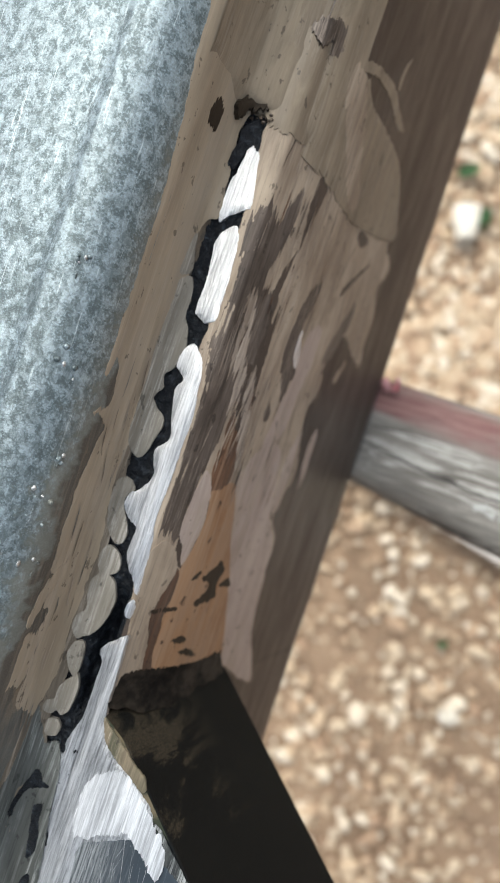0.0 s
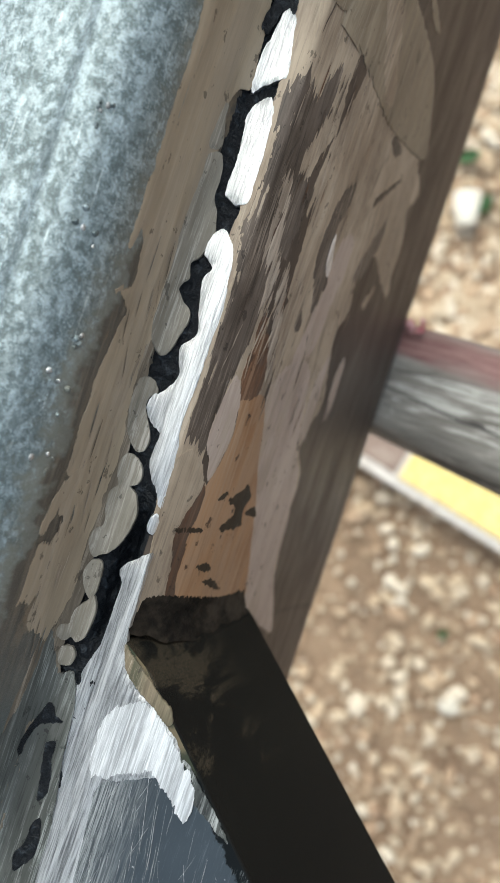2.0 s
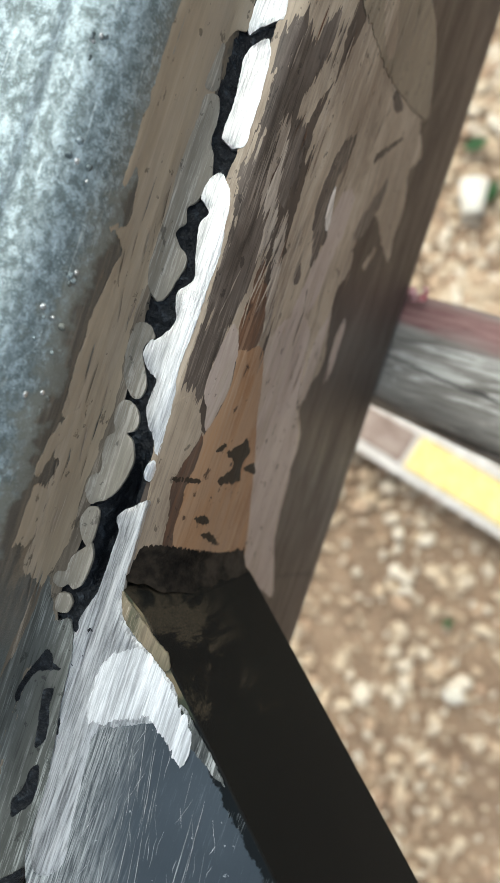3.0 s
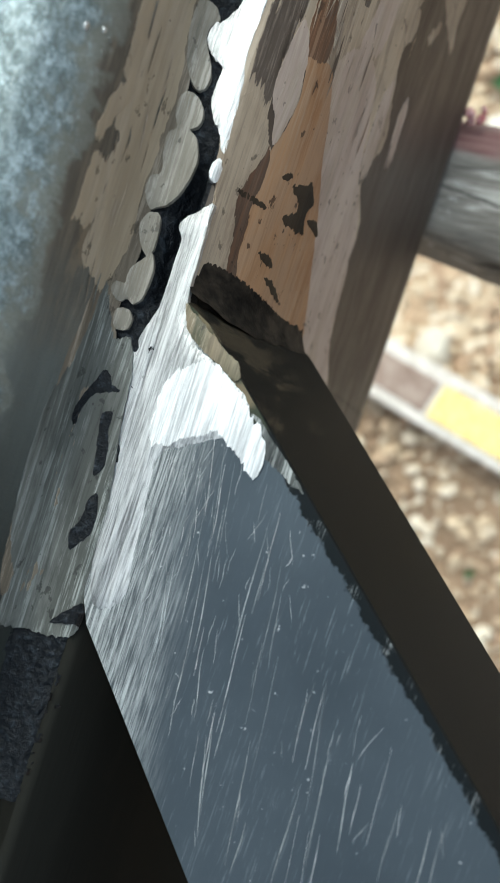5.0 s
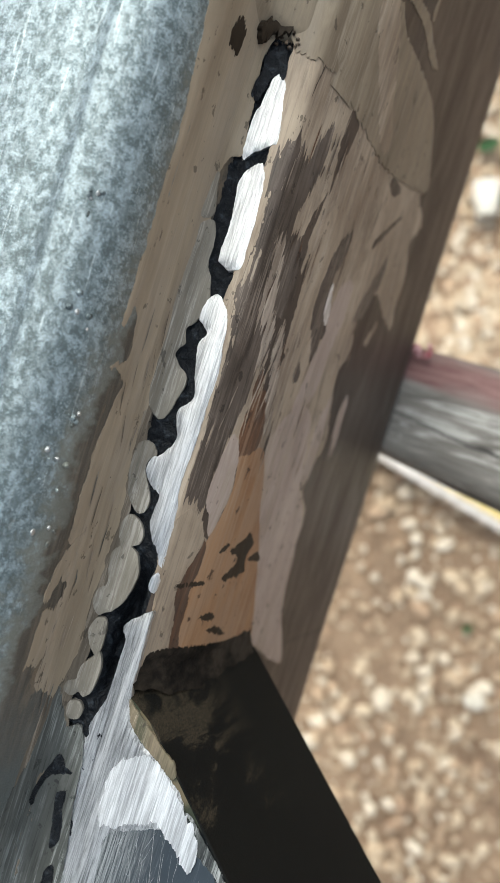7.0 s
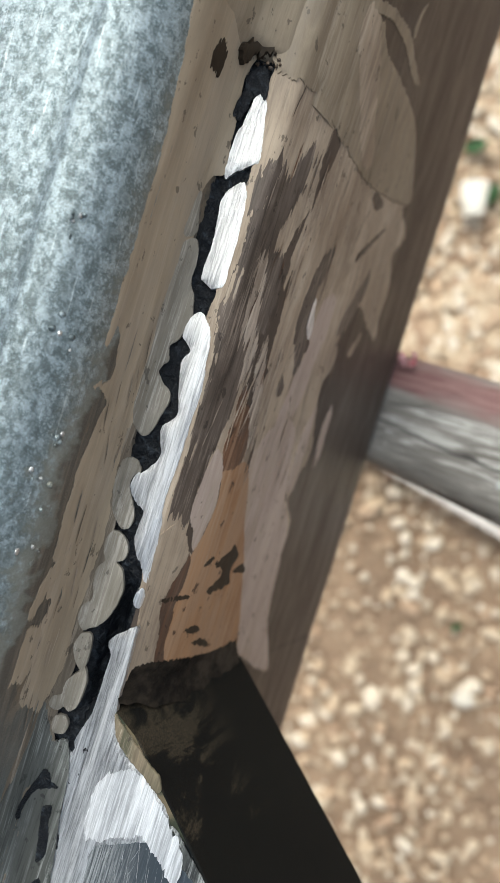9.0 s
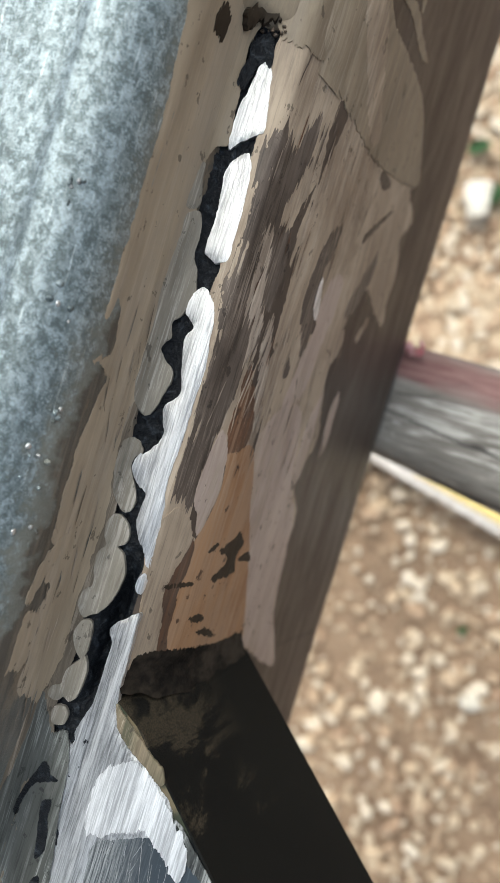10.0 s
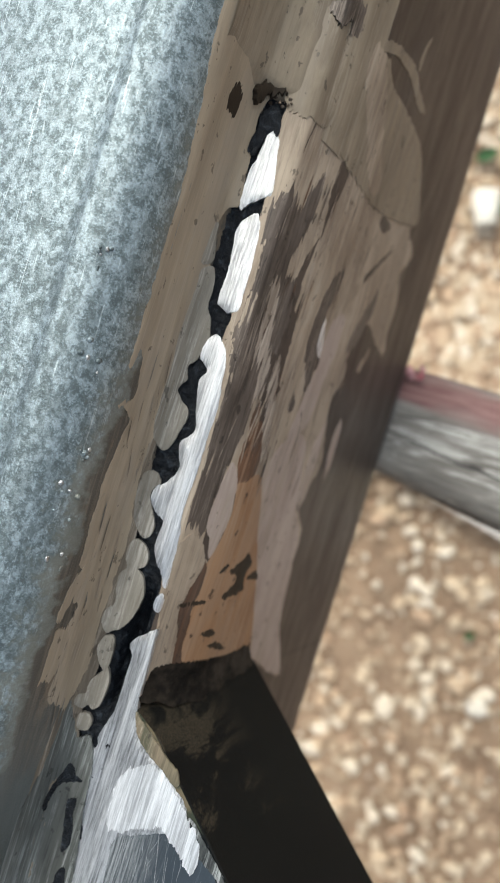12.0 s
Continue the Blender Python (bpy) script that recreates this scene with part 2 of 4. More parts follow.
def coat_paint(name, low, high, streaks=0.5, dark=(0.07, 0.055, 0.042), pale=(0.50, 0.43, 0.345), pits=0.6, slant=-12, rough=0.5, gloss=0.2, other=None, share=0.5):
    """A sanded coat of paint: clouds, patches of another tone, streaks and hairlines left by the disc, pits and specks."""
    m = Mat(name, rough)
    m.bsdf.inputs["Specular IOR Level"].default_value = gloss
    rot = (slant, 0, slant * 0.5)
    cloud = m.noise(38, 6, 0.62, m.scaled((1, 0.45, 1), rot=rot), distort=0.6)
    patch = m.noise(62, 7, 0.68, m.scaled((1, 0.22, 1.1), rot=rot, shift=(3, 1, 2)), distort=0.9)
    streak = m.noise(190, 6, 0.68, m.scaled((1, 0.11, 1.2), rot=rot), distort=0.4)
    hair = m.noise(820, 5, 0.8, m.scaled((1, 0.03, 1.1), rot=rot))
    cross = m.noise(1100, 4, 0.78, m.scaled((1, 0.045, 1), rot=(slant - 24, 0, slant)))
    speck = m.noise(400, 4, 0.65, m.scaled((1, 0.6, 1)))
    scuff = m.ramp(m.noise(55, 4, 0.6, m.scaled((1, 0.5, 1), shift=(7, 2, 5))), 0.40, 0.62)
    col = m.mix(m.ramp(m.math("ADD", m.math("MULTIPLY", cloud, 0.5), m.math("MULTIPLY", streak, 0.5)), 0.41, 0.59), low, high)
    if other:
        col = m.mix(m.math("MULTIPLY", m.ramp(m.math("ADD", patch, m.math("MULTIPLY", m.math("SUBTRACT", hair, 0.5), 0.25)), 0.51, 0.57), share), col, other)
    col = m.mix(m.math("MULTIPLY", m.ramp(streak, 0.56, 0.66), 0.55 * streaks), col, dark)
    col = m.mix(m.math("MULTIPLY", m.math("MULTIPLY", m.ramp(hair, 0.51, 0.60), scuff), 0.85 * streaks), col, pale)
    col = m.mix(m.math("MULTIPLY", m.math("MULTIPLY", m.ramp(hair, 0.48, 0.38), m.math("SUBTRACT", 1.1, scuff)), 0.75 * streaks), col, dark)
    col = m.mix(m.math("MULTIPLY", m.math("MULTIPLY", m.ramp(cross, 0.56, 0.64), scuff), 0.5 * streaks), col, pale)
    col = m.mix(m.math("MULTIPLY", m.ramp(speck, 0.63, 0.66), pits), col, tuple(c * 0.5 for c in dark))
    h = m.math("ADD", m.math("MULTIPLY", streak, 0.5), m.math("ADD", m.math("MULTIPLY", hair, 0.5 * streaks + 0.1), m.math("MULTIPLY", speck, -0.2)))
    return m.done(col, m.ramp(streak, 0.3, 0.7, rough - 0.12, rough + 0.12), 0.0, m.bump(h, 0.6, 0.0004))


def ground_steel(name, tone=0.75, floor=0.42, metal=1.0):
    """Bright steel, brushed by a grinding disc along the seam."""
    m = Mat(name, 0.35, metal)
    brush = m.noise(2600, 4, 0.78, m.scaled((1, 0.035, 1), rot=(0, 0, -18)))
    brush2 = m.noise(500, 3, 0.7, m.scaled((1, 0.05, 1), rot=(0, 0, -12)))
    col = m.mix(m.ramp(m.math("ADD", m.math("MULTIPLY", brush, 0.6), m.math("MULTIPLY", brush2, 0.4)), 0.36, 0.62), (tone * floor,) * 3, (tone,) * 3)
    rough = m.ramp(brush2, 0.3, 0.7, 0.34, 0.55)
    return m.done(col, rough, metal, m.bump(m.math("ADD", brush, brush2), 0.7, 0.0003))


def slag():
    m = Mat("weld_slag", 0.42, 0.3)
    a = m.noise(600, 5, 0.65)
    m.bsdf.inputs["Specular IOR Level"].default_value = 0.25
    col = m.mix(m.ramp(a, 0.50, 0.72), (0.002, 0.003, 0.005), (0.030, 0.037, 0.046))
    return m.done(col, 0.36, 0.0, m.bump(a, 1.0, 0.0012))


def black_steel():
    """Black mill-scale tube: bare and scratched on top, bright where the disc has touched it."""
    m = Mat("black_steel_tube", 0.4, 0.6)
    m.bsdf.inputs["Specular IOR Level"].default_value = 0.05
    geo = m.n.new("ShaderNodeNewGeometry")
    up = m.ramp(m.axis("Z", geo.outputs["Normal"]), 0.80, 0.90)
    rot = (0, 0, -14)
    lines = m.noise(3200, 4, 0.78, m.scaled((1, 0.03, 1), rot=rot))
    lines2 = m.noise(2400, 3, 0.75, m.scaled((1, 0.035, 1), rot=(0, 0, 26)))
    cloud = m.noise(30, 4)
    x, y = m.axis("X"), m.axis("Y")
    # bright band along the seam side
    band = m.ramp(m.math("ADD", m.math("SUBTRACT", x, m.math("MULTIPLY", m.math("ADD", y, 0.06), -0.16)), m.math("MULTIPLY", m.math("SUBTRACT", cloud, 0.5), 0.020)), 0.004, 0.024, 1.0, 0.0)
    base = m.mix(cloud, (0.036, 0.045, 0.054), (0.084, 0.100, 0.115))
    base = m.mix(m.math("MULTIPLY", m.ramp(m.math("ADD", lines, m.math("MULTIPLY", m.math("SUBTRACT", cloud, 0.5), 0.35)), 0.60, 0.74), 0.30), base, (0.30, 0.33, 0.35))
    base = m.mix(m.math("MULTIPLY", m.ramp(m.math("ADD", lines2, m.math("MULTIPLY", m.math("SUBTRACT", cloud, 0.5), -0.3)), 0.64, 0.72), 0.35), base, (0.34, 0.37, 0.39))
    worn = m.mix(m.ramp(m.math("ADD", m.math("MULTIPLY", lines, 0.6), m.math("MULTIPLY", lines2, 0.4)), 0.40, 0.62), (0.09, 0.098, 0.10), (0.66, 0.67, 0.66))
    top = m.mix(m.math("MULTIPLY", band, 0.85), base, worn)
    # along the outer edge: a border of black scale, and tan paint left near the beam
    s = m.math("ADD", m.math("ADD", m.math("MULTIPLY", x, 0.648), m.math("MULTIPLY", y, 0.762)), m.math("MULTIPLY", m.math("SUBTRACT", m.noise(320, 5, 0.7), 0.5), 0.0045))
    top = m.mix(m.ramp(s, -0.0170, -0.0165), top, m.mix(m.math("MULTIPLY", m.ramp(lines, 0.52, 0.66), m.ramp(m.noise(140, 4, 0.7), 0.50, 0.62)), (0.012, 0.014, 0.015), (0.26, 0.27, 0.27)))
    scrap = m.mix(m.ramp(m.noise(180, 4), 0.42, 0.58), (0.035, 0.040, 0.028), (0.12, 0.098, 0.064))
    left_on = m.math("MULTIPLY", m.ramp(s, -0.0176, -0.0172), m.ramp(y, -0.043, -0.041))
    top = m.mix(left_on, top, scrap)
    dust = m.ramp(m.noise(500, 2), 0.72, 0.78)
    top = m.mix(m.math("MULTIPLY", m.ramp(m.noise(620, 3, 0.6), 0.70, 0.74), 0.6), top, (0.55, 0.57, 0.57))
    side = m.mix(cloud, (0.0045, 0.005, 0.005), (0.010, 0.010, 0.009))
    # olive and brown paint wiped over the side next to the weld
    wipe = m.noise(95, 5, 0.68, m.scaled((1, 1, 0.35), rot=(0, 35, 20)), distort=0.6)
    wiped = m.math("MULTIPLY", m.ramp(m.math("ADD", wipe, m.ramp(y, -0.056, -0.034, -0.24, 0.0)), 0.48, 0.56), m.ramp(m.axis("Z"), TOP - 0.034, TOP - 0.012))
    side = m.mix(m.math("MULTIPLY", wiped, 0.8), side, m.mix(m.ramp(lines, 0.4, 0.6), (0.022, 0.020, 0.015), (0.058, 0.046, 0.031)))
    side = m.mix(m.math("MULTIPLY", dust, 0.3), side, (0.10, 0.08, 0.06))
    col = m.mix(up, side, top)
    return m.done(col, m.mix(up, (0.55, 0.55, 0.55), m.ramp(lines, 0.3, 0.7, 0.30, 0.50)), m.math("MULTIPLY", m.math("MULTIPLY", up, 0.62), m.math("SUBTRACT", 1.0, left_on)), m.bump(m.math("ADD", lines, lines2), 0.5, 0.0002))


def soil():
    m = Mat("dry_soil", 0.95)
    a, b = m.noise(9, 6, 0.6), m.noise(160, 4, 0.65)
    col = m.mix(m.ramp(a, 0.35, 0.65), (0.15, 0.086, 0.048), (0.30, 0.195, 0.118))
    col = m.mix(m.ramp(b, 0.4, 0.7), col, (0.33, 0.245, 0.165))
    return m.done(col, 0.95, 0.0, m.bump(m.math("ADD", a, b), 0.8, 0.006))


def pebble():
    m = Mat("pebble", 0.8)
    r = m.island()
    c = m.n.new("ShaderNodeValToRGB")
    m.l.new(r, c.inputs[0])
    stops = ((0.0, (0.33, 0.215, 0.135)), (0.25, (0.45, 0.315, 0.20)), (0.5, (0.52, 0.395, 0.262)), (0.75, (0.57, 0.455, 0.32)), (1.0, (0.70, 0.61, 0.48)))
    while len(c.color_ramp.elements) < len(stops):
        c.color_ramp.elements.new(0.5)
    for e, (p, v) in zip(c.color_ramp.elements, stops):
        e.position, e.color = p, (*v, 1)
    a = m.noise(140, 4)
    col = m.mix(m.math("MULTIPLY", m.ramp(a, 0.4, 0.7), 0.35), c.outputs[0], (0.34, 0.22, 0.13))
    return m.done(col, 0.8, 0.0, m.bump(a, 0.5, 0.002))


def plain(name, low, high, rough=0.7, scale=60, bump=0.3, stretch=(1, 1, 1), metal=0.0, distance=0.001, gloss=0.5):
    m = Mat(name, rough, metal)
    m.bsdf.inputs["Specular IOR Level"].default_value = gloss
    at = m.scaled(stretch)
    a, b = m.noise(scale, 5, 0.6, at), m.noise(scale * 6, 3, 0.6, at)
    col = m.mix(m.ramp(m.math("ADD", m.math("MULTIPLY", a, 0.7), m.math("MULTIPLY", b, 0.3)), 0.36, 0.64), low, high)
    return m.done(col, rough, metal, m.bump(m.math("ADD", a, b), bump, distance))


def old_timber():
    m = Mat("weathered_timber", 0.85)
    grain = m.noise(330, 6, 0.7, m.scaled((0.09, 1, 1)), distort=0.5)
    big = m.noise(30, 4, 0.6, m.scaled((0.4, 1, 1)))
    col = m.mix(m.ramp(grain, 0.28, 0.72), (0.12, 0.108, 0.093), (0.29, 0.27, 0.24))
    col = m.mix(m.math("MULTIPLY", m.ramp(m.math("ADD", big, m.math("MULTIPLY", m.math("SUBTRACT", grain, 0.5), 0.8)), 0.60, 0.72), 0.7), col, (0.52, 0.50, 0.46))
    crack = m.ramp(m.noise(90, 4, 0.7, m.scaled((0.05, 1, 1), shift=(0, 3, 0)), distort=0.6), 0.33, 0.36, 0.8, 0.0)
    col = m.mix(crack, col, (0.03, 0.026, 0.022))
    y, x = m.axis("Y"), m.axis("X")
    line = m.math("ADD", m.math("ADD", y, m.math("MULTIPLY", x, 0.09)), m.math("MULTIPLY", m.math("SUBTRACT", big, 0.5), 0.012))
    red = m.ramp(line, 0.0745, 0.0775)
    redc = m.mix(m.ramp(grain, 0.35, 0.7), (0.165, 0.062, 0.058), (0.27, 0.145, 0.132))
    redc = m.mix(m.ramp(big, 0.45, 0.6), redc, (0.24, 0.185, 0.165))
    red = m.math("MULTIPLY", red, m.ramp(line, 0.088, 0.094, 1.0, 0.35))
    col = m.mix(m.math("MULTIPLY", red, 0.85), col, redc)
    chip = m.ramp(m.noise(70, 5, 0.68, m.scaled((0.5, 1, 1), shift=(5, 1, 0))), 0.60, 0.64)
    col = m.mix(m.math("MULTIPLY", m.math("MULTIPLY", chip, m.ramp(line, 0.068, 0.060)), 0.75), col, (0.50, 0.50, 0.48))
    split = m.math("ABSOLUTE", m.math("ADD", m.math("SUBTRACT", line, 0.0625), m.math("MULTIPLY", m.math("SUBTRACT", m.noise(40, 4, 0.6, m.scaled((0.6, 1, 1))), 0.5), 0.010)))
    col = m.mix(m.ramp(split, 0.0003, 0.0010, 0.85, 0.0), col, (0.025, 0.022, 0.020))
    return m.done(col, 0.85, 0.0, m.bump(m.math("SUBTRACT", grain, crack), 0.6, 0.0012))


GALV, BROWN, BRIGHT, FLAKE, SLAG, BLACK = galvanised(), brown_paint(), ground_steel("bright_ground_steel", 0.74), coat_paint("filler_paint", (0.165, 0.146, 0.117), (0.255, 0.229, 0.188), 0.75, (0.085, 0.075, 0.06), (0.43, 0.40, 0.355), slant=10), slag(), black_steel()
SOIL, PEBBLE, TIMBER = soil(), pebble(), old_timber()
YELLOW = plain("yellow_kerb_paint", (0.74, 0.53, 0.17), (0.86, 0.67, 0.27), 0.7, 40)
KERB_BROWN = plain("brown_kerb_paint", (0.20, 0.13, 0.10), (0.33, 0.25, 0.20), 0.8, 30)
CONCRETE = plain("pale_concrete", (0.50, 0.44, 0.38), (0.68, 0.62, 0.56), 0.85, 40)
RED = plain("red_tape", (0.34, 0.05, 0.06), (0.56, 0.36, 0.35), 0.45, 300)
WHITE_STONE = plain("white_stone", (0.48, 0.42, 0.33), (0.70, 0.64, 0.54), 0.8, 50)
LEAF = plain("green_leaf", (0.05, 0.13, 0.04), (0.10, 0.24, 0.08), 0.5, 200)
TWIG = plain("dry_twig", (0.14, 0.09, 0.05), (0.26, 0.18, 0.11), 0.85, 300)
SMEAR = plain("smeared_black_weld", (0.003, 0.003, 0.003), (0.036, 0.029, 0.022), 0.7, 90, 0.5, (1, 1, 0.6), gloss=0.1)
TAN = coat_paint("tan_paint", (0.21, 0.160, 0.116), (0.365, 0.292, 0.216), 0.45, other=(0.150, 0.113, 0.085), share=0.45)
WALL_TAN = coat_paint("wall_tan_paint", (0.255, 0.203, 0.143), (0.335, 0.270, 0.192), 0.18, slant=14, other=(0.29, 0.24, 0.185), share=0.4)
PINK = coat_paint("pink_undercoat", (0.29, 0.222, 0.185), (0.39, 0.312, 0.266), 0.4, other=(0.27, 0.215, 0.165), share=0.5)
OLIVE = coat_paint("olive_paint", (0.165, 0.130, 0.092), (0.265, 0.214, 0.152), 0.2, other=(0.115, 0.090, 0.066), share=0.4)
DARKP = coat_paint("old_dark_paint", (0.046, 0.036, 0.029), (0.105, 0.083, 0.068), 0.9, (0.028, 0.022, 0.018), (0.27, 0.22, 0.18), other=(0.13, 0.102, 0.082), share=0.5)
ORANGE = coat_paint("orange_primer", (0.210, 0.104, 0.049), (0.315, 0.184, 0.100), 0.3, (0.10, 0.055, 0.033), (0.40, 0.30, 0.21), 0.9, other=(0.29, 0.20, 0.135), share=0.4)
RUST_AND_SHADE = coat_paint("burnt_primer_and_shade", (0.045, 0.031, 0.024), (0.110, 0.058, 0.035), 0.5, (0.025, 0.018, 0.014), (0.22, 0.15, 0.11), other=(0.06, 0.05, 0.042))
STREAK = coat_paint("rust_brown_primer", (0.060, 0.035, 0.024), (0.140, 0.069, 0.038), 0.6, (0.035, 0.024, 0.018), (0.30, 0.19, 0.12), other=(0.075, 0.055, 0.043))
PALE = coat_paint("pale_scraped_paint", (0.20, 0.158, 0.122), (0.36, 0.295, 0.238), 1.0, (0.06, 0.045, 0.035))
BLOT = coat_paint("burnt_blot", (0.016, 0.012, 0.009), (0.040, 0.030, 0.021), 0.3, gloss=0.08, dark=(0.014, 0.011, 0.008), pale=(0.07, 0.052, 0.036))
GREY_COAT = coat_paint("dull_grey_paint", (0.062, 0.064, 0.058), (0.145, 0.147, 0.135), 0.9, (0.028, 0.029, 0.027), (0.29, 0.30, 0.285), slant=10, other=(0.075, 0.078, 0.072))
DIM_SCRATCH = coat_paint("scratched_scale", (0.17, 0.18, 0.185), (0.34, 0.36, 0.37), 0.8, (0.08, 0.085, 0.09), (0.55, 0.57, 0.57))
SCRAP = coat_paint("olive_scrap", (0.075, 0.070, 0.045), (0.235, 0.185, 0.125), 0.6)
BORDER = coat_paint("scale_border", (0.02, 0.022, 0.022), (0.09, 0.095, 0.09), 0.9, (0.01, 0.01, 0.01), (0.40, 0.41, 0.40), slant=0)
BRUSHED = ground_steel("brushed_steel", 0.64, 0.26, 0.75)
CLEAN = ground_steel("clean_ground_steel", 0.90, 0.46, 0.58)
BURNT = plain("burnt_paint", (0.03, 0.022, 0.016), (0.12, 0.08, 0.05), 0.5, 400)

# ---- ground ----
bm = bmesh.new()
side = 48
for i in range(side + 1):
    for j in range(side + 1):
        # finer near the frame, out to the horizon at the rim
        u, v = i / side * 2 - 1, j / side * 2 - 1
        x, y = 2.2 * u + 400 * u ** 9, 2.2 * v + 400 * v ** 9
        h = 0.012 * noise.noise(Vector((x * 2.5, y * 2.5, 0))) if abs(x) < 3 and abs(y) < 3 else 0
        bm.verts.new((x, y, h - 0.006))
bm.verts.ensure_lookup_table()
for i in range(side):
    for j in range(side):
        a = i * (side + 1) + j
        bm.faces.new([bm.verts[k] for k in (a, a + side + 1, a + side + 2, a + 1)])
ground = tagged(part("ground", bm, SOIL), "dry brown soil strewn with pale gravel", "ground", kind="structure")

rnd = random.Random(4)
verts, faces = [], []
bm = bmesh.new()
bmesh.ops.create_icosphere(bm, subdivisions=2, radius=1.0)
BALL_V, BALL_F = [v.co.copy() for v in bm.verts], [[v.index for v in f.verts] for f in bm.faces]
bm.free()
bm = bmesh.new()
bmesh.ops.create_icosphere(bm, subdivisions=1, radius=1.0)
SMALL_V, SMALL_F = [v.co.copy() for v in bm.verts], [[v.index for v in f.verts] for f in bm.faces]
bm.free()


def scatter(count, box, low, high, power, seed):
    r = random.Random(seed)
    for k in range(count):
        x, y = r.uniform(box[0], box[1]), r.uniform(box[2], box[3])
        s = low + (high - low) * r.random() ** power
        bare = noise.noise(Vector((x * 4.0 + 9, y * 4.0, 2)))
        if bare < -0.22 and s > low * 1.3 and r.random() < 0.8:
            continue
        if y < -0.02 and s > 0.0125 and r.random() < 0.4:
            continue
        ball_v, ball_f = (BALL_V, BALL_F) if s > 0.013 else (SMALL_V, SMALL_F)
        base, turn = len(verts), Matrix.Rotation(r.uniform(0, 6.3), 3, "Z") @ Matrix.Rotation(r.uniform(-0.4, 0.4), 3, "X")
        sx, sy, sz, o = s * r.uniform(0.9, 1.4), s * r.uniform(0.65, 1.0), s * r.uniform(0.4, 0.62), r.uniform(0, 90)
        for c in ball_v:
            q = 1 + 0.34 * noise.noise(c * 1.2 + Vector((o, 0, 0)))
            w = turn @ Vector((c.x * sx * q, c.y * sy * q, c.z * sz * q))
            verts.append((x + w.x, y + w.y, w.z + sz * 0.25))
        faces.extend([[base + i for i in f] for f in ball_f])


scatter(7000, (-0.75, 0.85, -1.25, 1.75), 0.004, 0.010, 1.2, 1)
scatter(5200, (-0.75, 0.85, -1.25, 1.75), 0.009, 0.022, 2.0, 2)
scatter(2600, (-0.35, 0.35, 0.15, 1.2), 0.005, 0.012, 1.2, 3)
scatter(1500, (-0.35, 0.3, 0.2, 1.1), 0.012, 0.024, 1.6, 5)
mesh = bpy.data.meshes.new("gravel")
mesh.from_pydata(verts, [], faces)
mesh.materials.append(PEBBLE)
mesh.polygons.foreach_set("use_smooth", [True] * len(mesh.polygons))
tagged(new("gravel", mesh), "loose cream and tan pebbles scattered over soil", "gravel", kind="stuff")

# ---- kerb ----
# top face about 0.1 m over the ground, running slightly off the x axis
kerb = tagged(new("kerb"), "low kerb painted in yellow and brown with pale edges", "kerb")
kerb.matrix_world = Matrix.Translation((-0.05, 0.0975, 0.0)) @ Matrix.Rotation(radians(-14.0), 4, "Z")


def kerb_block(name, x0, x1, y0, y1, z0, z1, material, label=""):
    bm = bmesh.new()
    bmesh.ops.create_cube(bm, size=1.0)
    for v in bm.verts:
        v.co = Vector((x0 + (v.co.x + 0.5) * (x1 - x0), y0 + (v.co.y + 0.5) * (y1 - y0), z0 + (v.co.z + 0.5) * (z1 - z0)))
    bmesh.ops.bevel(bm, geom=bm.edges[:], offset=0.004, segments=2, affect="EDGES")
    ob = part(name, bm, material, None, label, smooth=False)
    ob.parent = kerb
    return ob


kerb_block("kerb_body", -1.6, 1.6, -0.066, 0.066, -0.03, 0.098, CONCRETE)
kerb_block("yellow_band", 0.0, 0.42, -0.046, 0.040, 0.09, 0.102, YELLOW, "bright yellow painted band")
kerb_block("brown_band", -0.42, -0.004, -0.046, 0.040, 0.09, 0.1015, KERB_BROWN, "faded brown painted band")

# ---- timber under the beam ----
def timber_mesh():
    bm = bmesh.new()
    rings, n = [], 28
    for i in range(41):
        x = -70 + 620 * (i / 40) ** 1.3
        cy, half = 68 - 0.095 * x, 23 + 0.06 * max(0.0, x) if x < 120 else 30
        ring = []
        for k in range(n):
            a = 2 * math.pi * k / n
            c, s = math.cos(a), math.sin(a)
            px, pz = math.copysign(abs(c) ** 0.55, c), math.copysign(abs(s) ** 0.55, s)
            w = 1 + 0.05 * noise.noise(Vector((x * 0.02, px * 2, pz * 2)))
            ring.append(bm.verts.new(mm(x, cy + half * px * w, -155 + 22 * pz * w)))
        rings.append(ring)
    for a, b in zip(rings, rings[1:]):
        for k in range(n):
            bm.faces.new((a[k], a[(k + 1) % n], b[(k + 1) % n], b[k]))
    bm.faces.new(rings[0][::-1])
    bm.faces.new(rings[-1])
    bmesh.ops.recalc_face_normals(bm, faces=bm.faces)
    return bm


timber = tagged(part("timber_prop", timber_mesh(), TIMBER), "weathered grey timber prop with flaking red paint", "timber")

tag_bm = bmesh.new()
for k in range(5):
    stone(tag_bm, mm(21 + rnd.uniform(-1, 5), 86 + rnd.uniform(-2, 3), -131 + rnd.uniform(-1, 2)), 0.0023, k * 2.3, 0.35, 2, rnd.uniform(0, 3))
part("tape", tag_bm, RED, timber, "scrap of red and white tape")

# ---- the welded frame ----
frame_ = tagged(new("welded_steel_frame"), "brown painted beam welded to black and galvanised steel tubes", "steel frame")
frame_.matrix_world = Matrix.Translation((0, 0, TOP))

